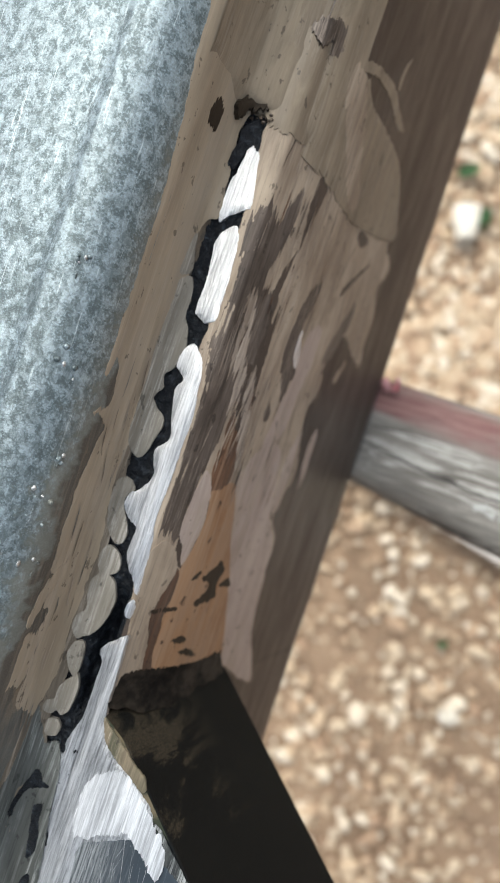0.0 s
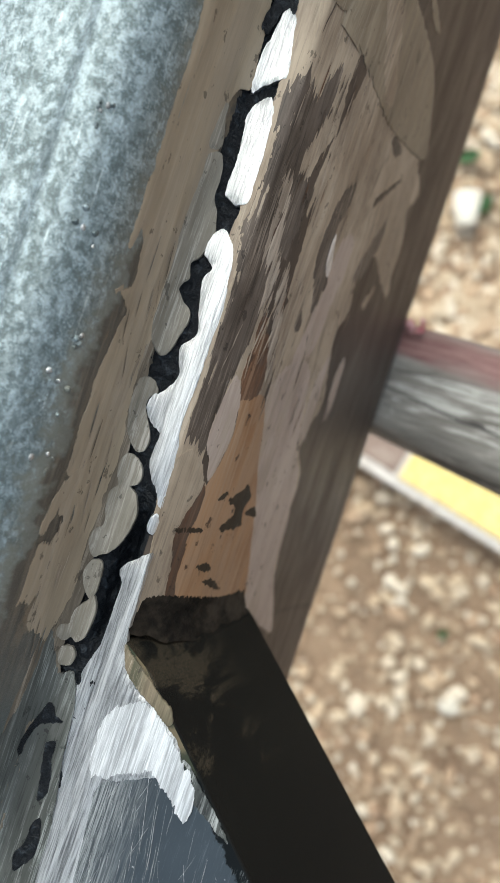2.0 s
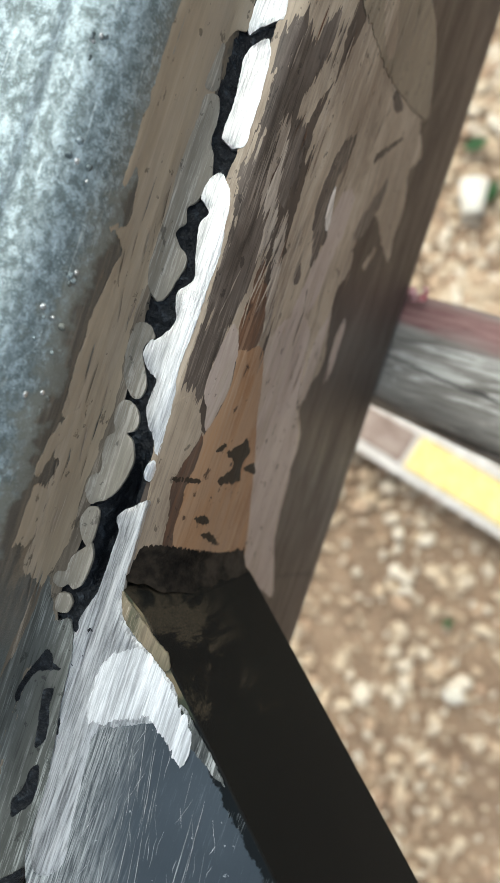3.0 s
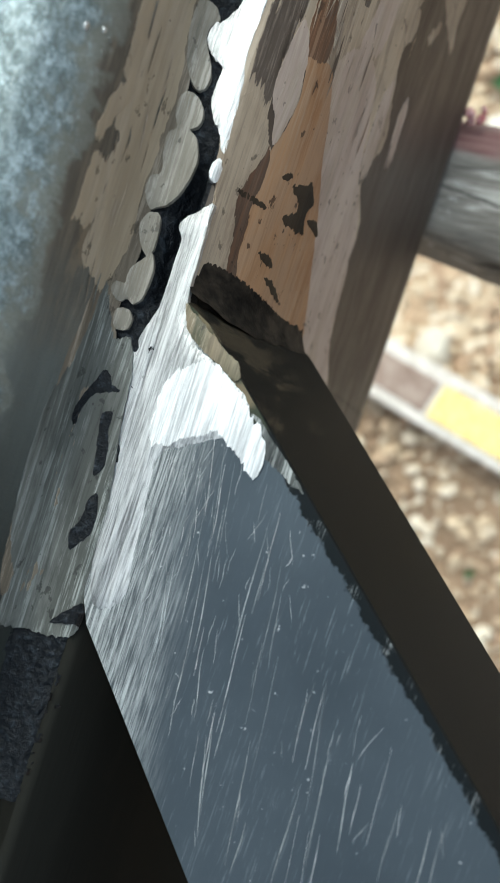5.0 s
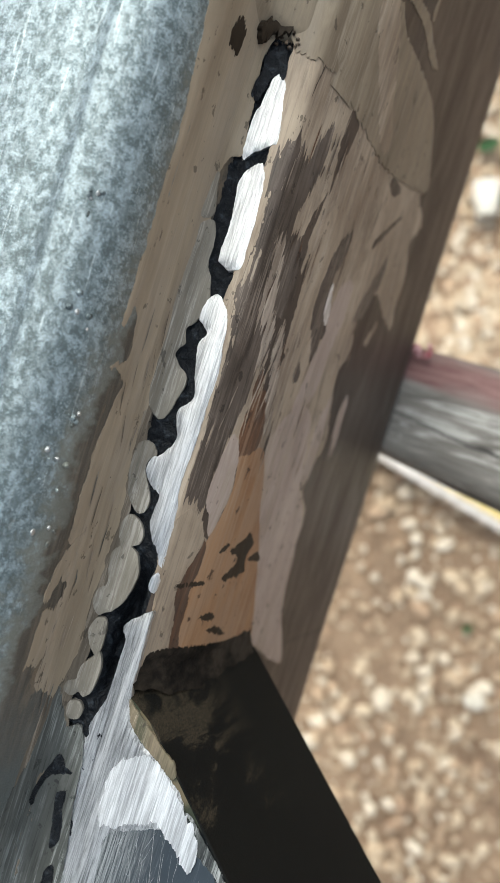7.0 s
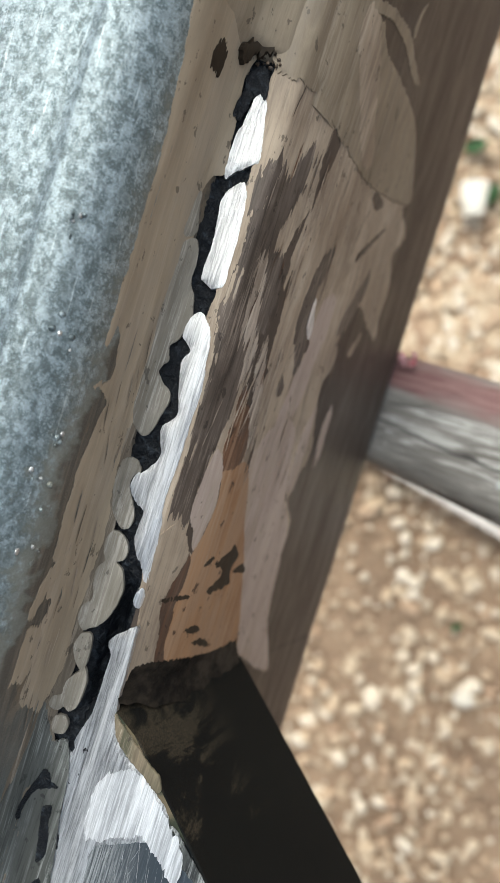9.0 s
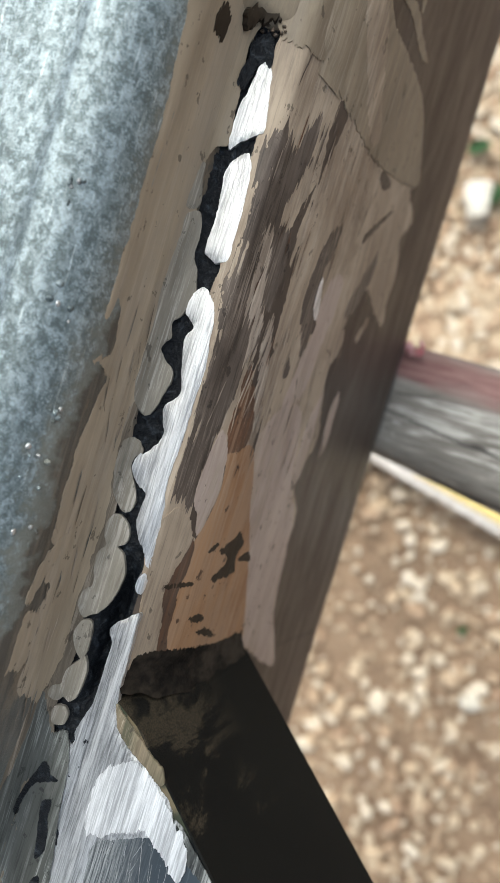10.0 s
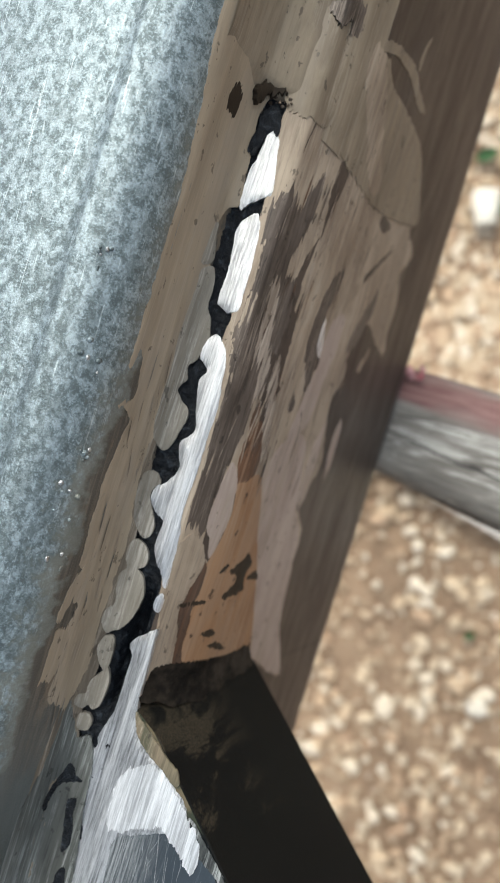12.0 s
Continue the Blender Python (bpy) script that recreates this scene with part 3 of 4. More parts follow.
# brown beam: box section with the leaning side that faces the camera
side_line = [(1.0, 2.0), (2.6, -1.0), (4.1, -5.0), (5.9, -10.0), (6.9, -13.0), (7.2, -15.0)] + [(6.2 + 0.099 * d, -d) for d in (20, 35, 50, 65, 80, 95, 110, 124)]
profile = [(-62, -1.0), (-10, -1.0), (-9.5, -4.0), (0.6, -4.0)] + side_line + [(18.8, -128.5), (17.4, -131), (14, -132), (-50, -132), (-60, -128), (-62, -120)]
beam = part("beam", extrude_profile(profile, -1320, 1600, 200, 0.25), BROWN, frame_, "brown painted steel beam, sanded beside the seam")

# galvanised tube lying along the beam
profile = [(-8.6, 1.0), (-9.0, 4.6), (-9.6, 8.0), (-10.4, 17.0), (-10.6, 21.5)] + arc(-25, 21.5, 14.5, 4, 80, 12) + [(-23.4, 35.5), (-24.6, 35.2), (-26.4, 34.9), (-28.4, 35.4), (-31, 36.2), (-50, 37.2), (-80, 35.6)] + arc(-80, 21.5, 14.0, 95, 180, 8) + [(-94, -1.0)]
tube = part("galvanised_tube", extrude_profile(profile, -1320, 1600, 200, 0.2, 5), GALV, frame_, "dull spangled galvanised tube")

# black tube, butted against the beam at an angle
def black_tube_mesh():
    a, b = Vector((0.762, -0.648)), Vector((0.715, -0.70))
    right0, left0 = Vector((10.5, -28.0)), Vector((4.5, -89.5))
    top = [Vector((-0.6, -24.0)), Vector((3.5, -24.5)), right0, right0 + a * 420, left0 + b * 420 + Vector((0, 0)), left0, Vector((1.8, -84)), Vector((-0.6, -69)), Vector((-0.8, -47))]
    low = Vector((4.3, 5.1))
    bm = bmesh.new()
    up = [bm.verts.new(mm(p.x, p.y, 2.4)) for p in top]
    dn = [bm.verts.new(mm(p.x + low.x, p.y + low.y, -50)) for p in top]
    bm.faces.new(up)
    bm.faces.new(dn[::-1])
    for i in range(len(top)):
        bm.faces.new((up[i], dn[i], dn[(i + 1) % len(top)], up[(i + 1) % len(top)]))
    bmesh.ops.recalc_face_normals(bm, faces=bm.faces)
    long_ = [e for e in bm.edges if e.calc_length() > 0.1]
    bmesh.ops.bevel(bm, geom=long_, offset=0.0003, segments=1, affect="EDGES")
    return bm


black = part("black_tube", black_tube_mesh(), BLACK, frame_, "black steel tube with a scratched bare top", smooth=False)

# one cross-section from the galvanised round over its wall, the seam and the leaning side; coats lie on it by (y, way along it)
SECTION = [(-22.5, 35.8), (-19.6, 34.9), (-16.9, 33.5), (-14.6, 31.6), (-12.7, 29.2), (-11.4, 26.5), (-10.6, 23.5), (-10.6, 21.5), (-10.4, 17.0), (-9.6, 9.0), (-9.0, 7.0), (-8.2, 5.6), (-7.0, 4.9), (-5.0, 4.3), (-2.0, 3.8),
           (0.5, 3.3), (1.7, 2.4), (2.8, -0.8), (4.2, -5.0), (5.9, -10.0), (6.9, -13.0), (7.2, -15.0), (8.2, -20.0), (18.5, -124.0)]
ALONG = np.concatenate([[0], np.cumsum([math.dist(a, b) for a, b in zip(SECTION, SECTION[1:])])])
ALONG = ALONG - ALONG[15]


def on_section(y, s, lift):
    """The place on the section at s, lifted off along its normal; millimetres."""
    xs, zs = [p[0] for p in SECTION], [p[1] for p in SECTION]
    dx, dz = (np.interp(s + 0.5, ALONG, c) - np.interp(s - 0.5, ALONG, c) for c in (xs, zs))
    n = math.hypot(dx, dz)
    return mm(np.interp(s, ALONG, xs) - dz / n * lift, y, np.interp(s, ALONG, zs) + dx / n * lift)


def on_top(y, x, lift):
    return mm(x, y, 2.7 + lift + 0.28 * max(0.0, -x))


def rounded(points, step=0.24):
    """A closed smooth line through the points, in even steps."""
    p = np.array(points, float)
    out = []
    for i in range(len(p)):
        a, b, c, d = p[i - 1], p[i], p[(i + 1) % len(p)], p[(i + 2) % len(p)]
        n = max(2, int(np.linalg.norm(c - b) / step))
        for k in range(n):
            t = k / n
            out.append(0.5 * (2 * b + (c - a) * t + (2 * a - 5 * b + 4 * c - d) * t * t + (3 * b - a - 3 * c + d) * t ** 3))
    return out


def layer_mesh(points, place, lift, thick, rag, grid=1.3):
    """A layer with a ragged rim: teeth along the way of the disc, a worn lip and a real edge."""
    seed = points[0][0] * 0.37 + points[1][1]
    line = []
    for y, s in rounded(points):
        teeth = 0.7 * noise.noise(Vector((s * 0.9, y * 0.12, seed))) + 0.55 * noise.noise(Vector((s * 2.4, y * 0.3, seed + 5))) + 0.4 * noise.noise(Vector((s * 5.5, y * 0.5, seed + 7)))
        side = 0.7 * noise.noise(Vector((y * 0.45, s * 0.4, seed + 9))) + 0.4 * noise.noise(Vector((y * 1.4, s, seed + 3)))
        line.append(Vector((y + rag * teeth, s + min(0.5, 0.3 * rag + 0.1) * side)))
    n = len(line)
    py, ps = np.array([v.x for v in line]), np.array([v.y for v in line])
    inner = []
    for y in np.arange(py.min() + grid / 2, py.max(), grid):
        cross = (py > y) != (np.roll(py, -1) > y)
        at = np.sort((ps + (y - py) / np.where(cross, np.roll(py, -1) - py, 1) * (np.roll(ps, -1) - ps))[cross])
        for a, b in zip(at[0::2], at[1::2]):
            k = int((b - a - 0.3) / grid)
            inner += [Vector((y, a + (b - a) * (i + 1) / (k + 1))) for i in range(k)]
    vs, _, fs, *_ = delaunay_2d_cdt(line + inner, [(i, (i + 1) % n) for i in range(n)], [], 1, 1e-4)
    bm = bmesh.new()
    count = {}
    for f in fs:
        for a, b in zip(f, list(f[1:]) + [f[0]]):
            count[min(a, b), max(a, b)] = count.get((min(a, b), max(a, b)), 0) + 1
    rim = {v for e, c in count.items() if c == 1 for v in e}
    up = [bm.verts.new(place(v.x, v.y, lift - (min(0.25, thick * 0.2) if i in rim else 0) + 0.06 * min(1, thick) * noise.noise(Vector((v.x * 0.5, v.y * 0.8, seed))))) for i, v in enumerate(vs)]
    for f in fs:
        bm.faces.new([up[i] for i in f])
    dn = {i: (bm.verts.new(up[i].co), bm.verts.new(place(vs[i].x, vs[i].y, lift - thick))) for i in rim}
    for f in fs:
        for a, b in zip(f, list(f[1:]) + [f[0]]):
            if count[min(a, b), max(a, b)] == 1:
                bm.faces.new((dn[b][0], dn[a][0], dn[a][1], dn[b][1]))
    for v in [v for v in bm.verts if not v.link_faces]:
        bm.verts.remove(v)
    middle = place(py.mean(), ps.mean(), lift + 1) - place(py.mean(), ps.mean(), lift)
    bm.normal_update()
    if sum(f.normal.dot(middle) for f in bm.faces) < 0:
        bmesh.ops.reverse_faces(bm, faces=bm.faces[:])
    return bm


def coat(name, material, points, lift=0.1, thick=0.25, rag=0.5, label=""):
    """Points are (y, way along the section)."""
    return part(name, layer_mesh(points, on_section, lift, thick, rag), material, frame_, label)


def plate(name, material, points, lift=0.0, thick=0.3, rag=0.5, label=""):
    """Points are (x, y) on the flat top of the black tube."""
    return part(name, layer_mesh([(y, x) for x, y in points], on_top, lift, thick, rag), material, frame_, label)


def weld_root_mesh():
    """The pitted black bed of the seam, with a deep pit beside the tube."""
    ys, ss = np.arange(-128, 128, 0.5), np.arange(-14.5, 9.0, 0.4)
    vs = []
    for y in ys:
        for s in ss:
            rough = 0.55 * noise.noise(Vector((s * 0.6, y * 0.45, 2))) + 0.35 * noise.noise(Vector((s * 1.5, y * 1.3, 8)))
            pit = 5.0 * math.exp(-((s + 2.6) / 2.2) ** 2 - ((y + 13) / 15) ** 4)
            inside = min(1.0, max(0.0, (s + 14.5) / 3.0)) * min(1.0, max(0.0, (8.5 - s) / 5.0))
            vs.append(on_section(y, s, -0.15 + (rough - 0.7) * inside - pit))
    k = len(ss)
    fs = [(i * k + j, (i + 1) * k + j, (i + 1) * k + j + 1, i * k + j + 1) for i in range(len(ys) - 1) for j in range(k - 1)]
    bm = bmesh.new()
    made = [bm.verts.new(v) for v in vs]
    for f in fs:
        bm.faces.new([made[i] for i in f[::-1]])
    return bm


coat("grey_coat", GREY_COAT, [(-35.5, -7.5), (-34.5, -5), (-38, -3.2), (-42, -2.4), (-50, -1.6), (-60, 0), (-72, 1.5), (-84, 2.2), (-92, 2), (-93, -13), (-80, -14), (-60, -12), (-45, -10), (-38, -9.5)], lift=0.06, thick=0.6, rag=0.8)
# gaps as thin raised black patches: the dark of the holes is only colour
coat("dark_gap", SLAG, [(-41.2, -7.5), (-43.5, -5.6), (-44.3, -3.7), (-45.5, -6.1), (-46.8, -8.6), (-50.0, -9.9), (-53.1, -10.1), (-51.9, -11.3), (-49.1, -11.2), (-45.3, -9.6)], lift=0.18, thick=0.1, rag=0.6)
coat("dark_gap", SLAG, [(-49.3, -5.8), (-48.5, -3.8), (-52.1, -3.6), (-55.2, -2.6), (-59.2, -2.3), (-60.8, -3.6), (-56.0, -4.8), (-52.1, -5.5)], lift=0.18, thick=0.1, rag=0.6)
coat("dark_gap", SLAG, [(-64.3, -1.8), (-67.4, -0.8), (-71.5, -0.7), (-74.5, -2.5), (-76.2, -3.8), (-73.0, -4.9), (-70.2, -3.6), (-65.9, -3.2)], lift=0.18, thick=0.1, rag=0.5)
coat("dark_gap", SLAG, [(-90.8, -3.1), (-87.9, -0.9), (-85.6, 1.0), (-86.2, 2.6), (-88.6, 3.0), (-90.2, 2.6), (-89.8, 0.8)], lift=0.3, thick=0.1, rag=0.4, label="black patch laid on in place of a wedge-shaped gap")
# burnt paint at the head of the seam, its dark hollow laid on as a black patch
coat("dark_gap", SLAG, [(113.8, -8.5), (114.4, -6.4), (111.5, -4.9), (108.3, -4.5), (108.3, -6.8), (104.5, -8.0), (102.1, -8.8), (102.5, -10.6), (105.4, -10.6), (108.6, -9.7), (111.0, -10.0)], lift=0.3, thick=0.1, rag=0.9)
coat("burnt_blot", BLOT, [(107.2, -22.5), (109.5, -22.1), (111.2, -19.9), (110.0, -18.0), (106.6, -18.4), (104.8, -20.4)], lift=0.3, thick=0.3, rag=2.4)
coat("burnt_blot", BLOT, [(114.5, -14.8), (117.6, -11.5), (119.4, -7.3), (118.0, -5.3), (116.6, -7.1), (115.9, -10.6), (112.9, -12.3)], lift=1.5, thick=1.5, rag=2.0)
coat("burnt_blot", BLOT, [(126.1, -9.5), (126.0, -7.4), (124.3, -6.4), (124.1, -8.1)], lift=2.2, thick=2.0, rag=1.0)
UNDER = coat_paint("brown_undercoat", (0.090, 0.073, 0.054), (0.175, 0.143, 0.108), 0.6, slant=14)
coat("tan_coat", WALL_TAN, [(116, -9), (113.5, -9.5), (110, -10.3), (103.5, -9.2), (97, -8.9), (91, -8.4), (89.5, -10.5), (84, -12.6), (76, -10.9), (68, -9), (58, -8), (50, -10), (40, -9.6), (36, -11), (34, -14.5), (60, -15), (90, -15), (112, -14)], lift=0.1, thick=0.6, rag=0.6)
coat("under_coat", UNDER, [(38, -10.5), (32, -10.6), (28, -9.8), (20, -9.2), (8, -8.2), (0, -8), (-10, -8.6), (-18, -8), (-24, -8.6), (-32, -8.5), (-36, -7.5), (-42, -9), (-60, -8), (-84, -6), (-86, -16), (-60, -19), (-40, -17.5), (-20, -16), (10, -14), (36, -14.5)], lift=0.02, thick=0.6, rag=0.5, label="thin brown undercoat between the flakes")
part("weld_root", weld_root_mesh(), SLAG, frame_, "black pitted weld root in the crack")

coat("tan_coat", WALL_TAN, [(210, -33.5), (150, -33.0), (118.7, -32.1), (109.2, -31.2), (100.8, -30.0), (89.6, -29.5), (72.3, -29.3), (58.7, -28.3), (47.7, -28.0), (51.9, -25.5), (46.5, -23.4), (42.4, -23.4), (40.5, -27.7), (39.5, -24.5), (37.4, -22.4), (34.2, -23.4), (29.7, -23.9), (23.4, -24.9), (19.2, -24.7), (13.1, -23.9), (6.6, -24.3), (4.1, -21.6), (-0.6, -23.0), (-3.3, -20.5), (-7.9, -21.6), (-14.3, -20.0), (-19.9, -21.3), (-24.3, -21.1), (-26.3, -16.4), (-28.5, -13.6), (-24.2, -12.0), (-19.3, -10.6), (-12.8, -10.8), (-7.0, -11.3), (-1.5, -10.6), (3.8, -10.7), (9.3, -10.3), (15.1, -10.6), (21.1, -11.8), (28.9, -12.6), (35.2, -12.7), (41.9, -13.2), (49.6, -13.8), (55.7, -13.3), (64.3, -13.3), (74.4, -13.7), (89.6, -12.2), (97.0, -10.6), (102.4, -10.3), (109.4, -10.5), (115.4, -10.4), (121.9, -14.2), (129.9, -17.1), (210, -17.0)], lift=0.12, thick=0.5, rag=1.2, label="brushed coat of tan paint with a ragged edge")
coat("tan_stroke", WALL_TAN, [(-7.5, -25.2), (-8.0, -22.1), (-11.4, -19.2), (-17.7, -20.8), (-19.3, -25.7), (-15.9, -25.9), (-11.8, -25.6)], lift=0.15, rag=2.5)
coat("tan_stroke", WALL_TAN, [(21.9, -23.4), (17.1, -21.9), (11.6, -22.1), (8.5, -22.2), (8.3, -24.0), (12.8, -24.8), (18.1, -24.9)], lift=0.2, rag=2)
coat("tan_stroke", WALL_TAN, [(5.2, -23.5), (7.9, -20.0), (6.0, -18.2), (1.9, -21.6), (-2.7, -23.6), (-5.7, -25.5), (-2.5, -26.5)], lift=0.2, rag=2)
coat("grey_coat", GREY_COAT, [(-25.3, -12.9), (-31.2, -10.0), (-37.9, -6.1), (-41.2, -7.5), (-44.1, -9.4), (-47.3, -11.1), (-53.6, -10.5), (-58.8, -10.7), (-70.4, -10.4), (-80.9, -9.8), (-81.8, -13.9), (-70.0, -18.3), (-52.6, -18.8), (-45.9, -17.2), (-40.1, -15.1), (-32.2, -13.9)], lift=0.12, rag=1.5, label="dull grey sanded paint beside the seam")
coat("grey_coat", GREY_COAT, [(-45.9, -7.7), (-45.2, -3.7), (-48.2, -3.9), (-49.4, -6.1), (-54.9, -4.9), (-59.9, -4.3), (-62.9, -2.8), (-67.1, -3.1), (-72.3, -4.4), (-75.8, -4.3), (-79.3, -4.1), (-81.4, -6.8), (-80.9, -9.2), (-70.3, -9.3), (-58.6, -9.4), (-53.4, -9.6), (-48.8, -9.6)], lift=0.12, rag=1.0)
coat("filler_flake", FLAKE, [(84.7, -12.3), (82.0, -11.8), (79.2, -10.9), (76.9, -10.6), (75.1, -13.0), (75.5, -14.5), (78.3, -14.5), (81.7, -14.0), (84.4, -13.5)], lift=0.35, thick=1.3, rag=0.25, label="scalloped flake of grey-brown paint")
coat("filler_flake", FLAKE, [(74.5, -12.7), (75.9, -10.2), (74.1, -8.9), (70.9, -8.4), (67.0, -8.3), (64.1, -6.9), (60.4, -6.0), (56.9, -6.8), (54.7, -7.4), (52.7, -8.7), (50.2, -8.0), (49.2, -8.4), (47.2, -9.4), (44.9, -7.5), (43.6, -5.9), (41.3, -5.5), (38.2, -6.2), (35.6, -6.8), (33.4, -7.9), (33.4, -9.5), (35.5, -12.1), (38.9, -13.5), (42.3, -13.5), (45.7, -13.7), (52.7, -13.5), (58.0, -14.2), (64.4, -13.9), (70.0, -13.4), (72.5, -13.8)], lift=0.35, thick=1.3, rag=0.25, label="scalloped flake of grey-brown paint")
coat("filler_flake", FLAKE, [(28.1, -9.8), (27.7, -7.9), (25.7, -6.8), (24.5, -7.8), (22.6, -8.3), (20.5, -7.5), (18.5, -6.3), (15.8, -5.4), (13.7, -5.6), (12.7, -6.8), (13.6, -8.3), (15.9, -10.1), (18.4, -11.2), (21.5, -12.1), (24.4, -12.1), (27.0, -11.7)], lift=0.35, thick=1.3, rag=0.25, label="scalloped flake of grey-brown paint")
coat("filler_flake", FLAKE, [(12.0, -8.4), (11.5, -6.4), (10.0, -4.9), (8.4, -4.4), (6.6, -4.7), (5.6, -6.0), (4.7, -4.7), (2.7, -3.5), (0.2, -2.9), (-3.3, -3.4), (-6.6, -4.5), (-8.8, -6.2), (-9.6, -7.4), (-10.4, -8.6), (-9.0, -10.1), (-7.1, -11.0), (-4.6, -10.4), (-3.3, -8.8), (0.6, -9.7), (3.5, -9.8), (5.3, -8.5), (7.5, -9.6), (10.4, -9.6)], lift=0.35, thick=1.3, rag=0.25, label="scalloped flake of grey-brown paint")
coat("filler_flake", FLAKE, [(-10.6, -7.3), (-11.4, -6.3), (-14.9, -5.9), (-17.5, -5.9), (-18.8, -6.7), (-17.5, -8.1), (-15.4, -9.3), (-13.5, -9.7), (-11.3, -8.9)], lift=0.35, thick=1.3, rag=0.25, label="scalloped flake of grey-brown paint")
coat("filler_flake", FLAKE, [(-17.9, -5.9), (-21.1, -4.7), (-24.4, -4.8), (-27.1, -5.3), (-28.1, -6.7), (-27.4, -7.9), (-28.2, -8.6), (-28.1, -10.1), (-26.7, -11.5), (-25.2, -11.1), (-24.7, -9.2), (-23.2, -9.2), (-21.2, -8.6), (-19.5, -7.2)], lift=0.35, thick=1.3, rag=0.25, label="scalloped flake of grey-brown paint")
coat("filler_flake", FLAKE, [(-29.3, -8.2), (-29.4, -6.7), (-30.7, -5.8), (-32.5, -6.0), (-33.4, -7.2), (-33.1, -8.6), (-31.6, -9.3), (-30.1, -9.2)], lift=0.35, thick=1.3, rag=0.25, label="scalloped flake of grey-brown paint")
coat("weld_bead", BRIGHT, [(108.6, -6.6), (107.6, -4.2), (102.1, -3.1), (95.5, -2.0), (93.9, -3.3), (91.7, -6.4), (90.0, -8.0), (94.6, -8.6), (99.3, -8.4), (102.0, -7.7), (105.0, -7.3)], lift=0.4, thick=1.6, rag=0.5, label="bead of weld ground flat and bright")
coat("weld_bead", BRIGHT, [(90.0, -4.1), (88.7, -2.8), (86.2, -2.2), (78.8, -1.5), (72.5, -1.4), (68.0, -1.5), (67.0, -3.6), (67.8, -5.7), (69.5, -6.7), (74.9, -6.5), (80.1, -6.8), (84.5, -7.3), (87.7, -6.7)], lift=0.4, thick=1.6, rag=0.5, label="bead of weld ground flat and bright")
coat("weld_bead", BRIGHT, [(61.4, -5.0), (60.7, -3.1), (58.4, -1.4), (55.1, -0.5), (51.1, -0.1), (45.5, 0.7), (40.1, 0.4), (33.6, 0.5), (28.8, 0.4), (22.8, 0.0), (18.2, 0.4), (12.5, 1.2), (7.8, 1.3), (3.8, 1.7), (3.5, 0.9), (6.1, -0.3), (7.9, -1.9), (9.9, -3.1), (12.1, -3.9), (14.5, -3.8), (17.5, -3.7), (19.1, -5.8), (20.5, -7.3), (22.4, -8.1), (24.5, -7.6), (25.5, -6.5), (26.5, -5.6), (28.6, -4.3), (31.1, -3.8), (33.8, -5.0), (36.1, -5.1), (38.3, -3.5), (40.3, -2.8), (44.1, -4.0), (47.5, -4.8), (50.9, -5.3), (53.3, -4.3), (55.3, -6.4), (56.9, -6.8), (59.1, -6.5)], lift=0.4, thick=1.6, rag=0.5, label="bead of weld ground flat and bright")
coat("weld_bead", BRIGHT, [(2.1, 1.2), (-0.3, 2.3), (-2.1, 1.6), (-2.2, 0.5), (-0.8, -0.2), (1.2, 0.2)], lift=0.4, thick=1.6, rag=0.5, label="bead of weld ground flat and bright")
plate("weld_bead", BRUSHED, [(2.5, -6.0), (2.9, -9.1), (3.1, -13.2), (3.3, -17.9), (3.5, -22.6), (3.9, -25.4), (5.1, -28.5), (7.1, -31.0), (9.7, -32.7), (13.3, -34.0), (17.7, -36.2), (21.0, -38.6), (22.3, -40.6), (23.2, -44.0), (17.5, -47.0), (12.8, -49.7), (8.1, -52.9), (7.7, -57.8), (8.5, -65.7), (9.3, -73.7), (9.9, -80.5), (7.2, -84.2), (3.6, -83.7), (0.2, -73.3), (-1.6, -64.4), (-2.1, -58.5), (-3.7, -49.5), (-3.9, -45.3), (-6.3, -40.7), (-6.7, -36.6), (-5.9, -34.5), (-3.8, -36.3), (-2.6, -35.7), (-3.0, -33.4), (-2.2, -30.4), (-1.3, -26.9), (-1.2, -23.0), (-1.2, -18.2), (-1.2, -14.0), (-2.2, -11.9), (-1.9, -10.3)], thick=1.4, rag=0.35, label="band of steel brushed by the grinding disc")
plate("bright_patch", CLEAN, [(4.8, -39.7), (7.7, -36.2), (9.9, -34.4), (13.5, -34.4), (17.8, -36.6), (21.0, -38.9), (22.5, -40.7), (25.7, -42.9), (27.5, -47.2), (27.3, -50.5), (25.9, -50.8), (22.6, -48.3), (19.3, -46.8), (16.8, -45.0), (15.6, -47.0), (12.3, -48.5), (8.4, -51.3), (5.0, -50.9), (4.4, -44.9)], lift=0.12, thick=0.1, rag=1.2, label="corner ground bright to bare metal")
plate("paint_scrap", SCRAP, [(3.8, -24.9), (5.5, -26.0), (8.5, -27.7), (11.7, -29.6), (14.7, -31.4), (17.3, -32.7), (18.5, -35.1), (17.3, -35.9), (13.2, -33.7), (9.5, -32.2), (6.6, -30.4), (5.1, -28.5)], lift=0.2, thick=0.6, rag=0.4, label="scrap of olive and tan paint left on the edge")
plate("paint_scrap", BORDER, [(22.4, -40.5), (24.5, -40.9), (27.1, -42.9), (31.1, -46.2), (36.1, -50.6), (33.7, -50.0), (29.4, -48.0), (27.4, -46.7), (25.7, -42.9)], lift=0.05, thick=0.2, rag=0.5)
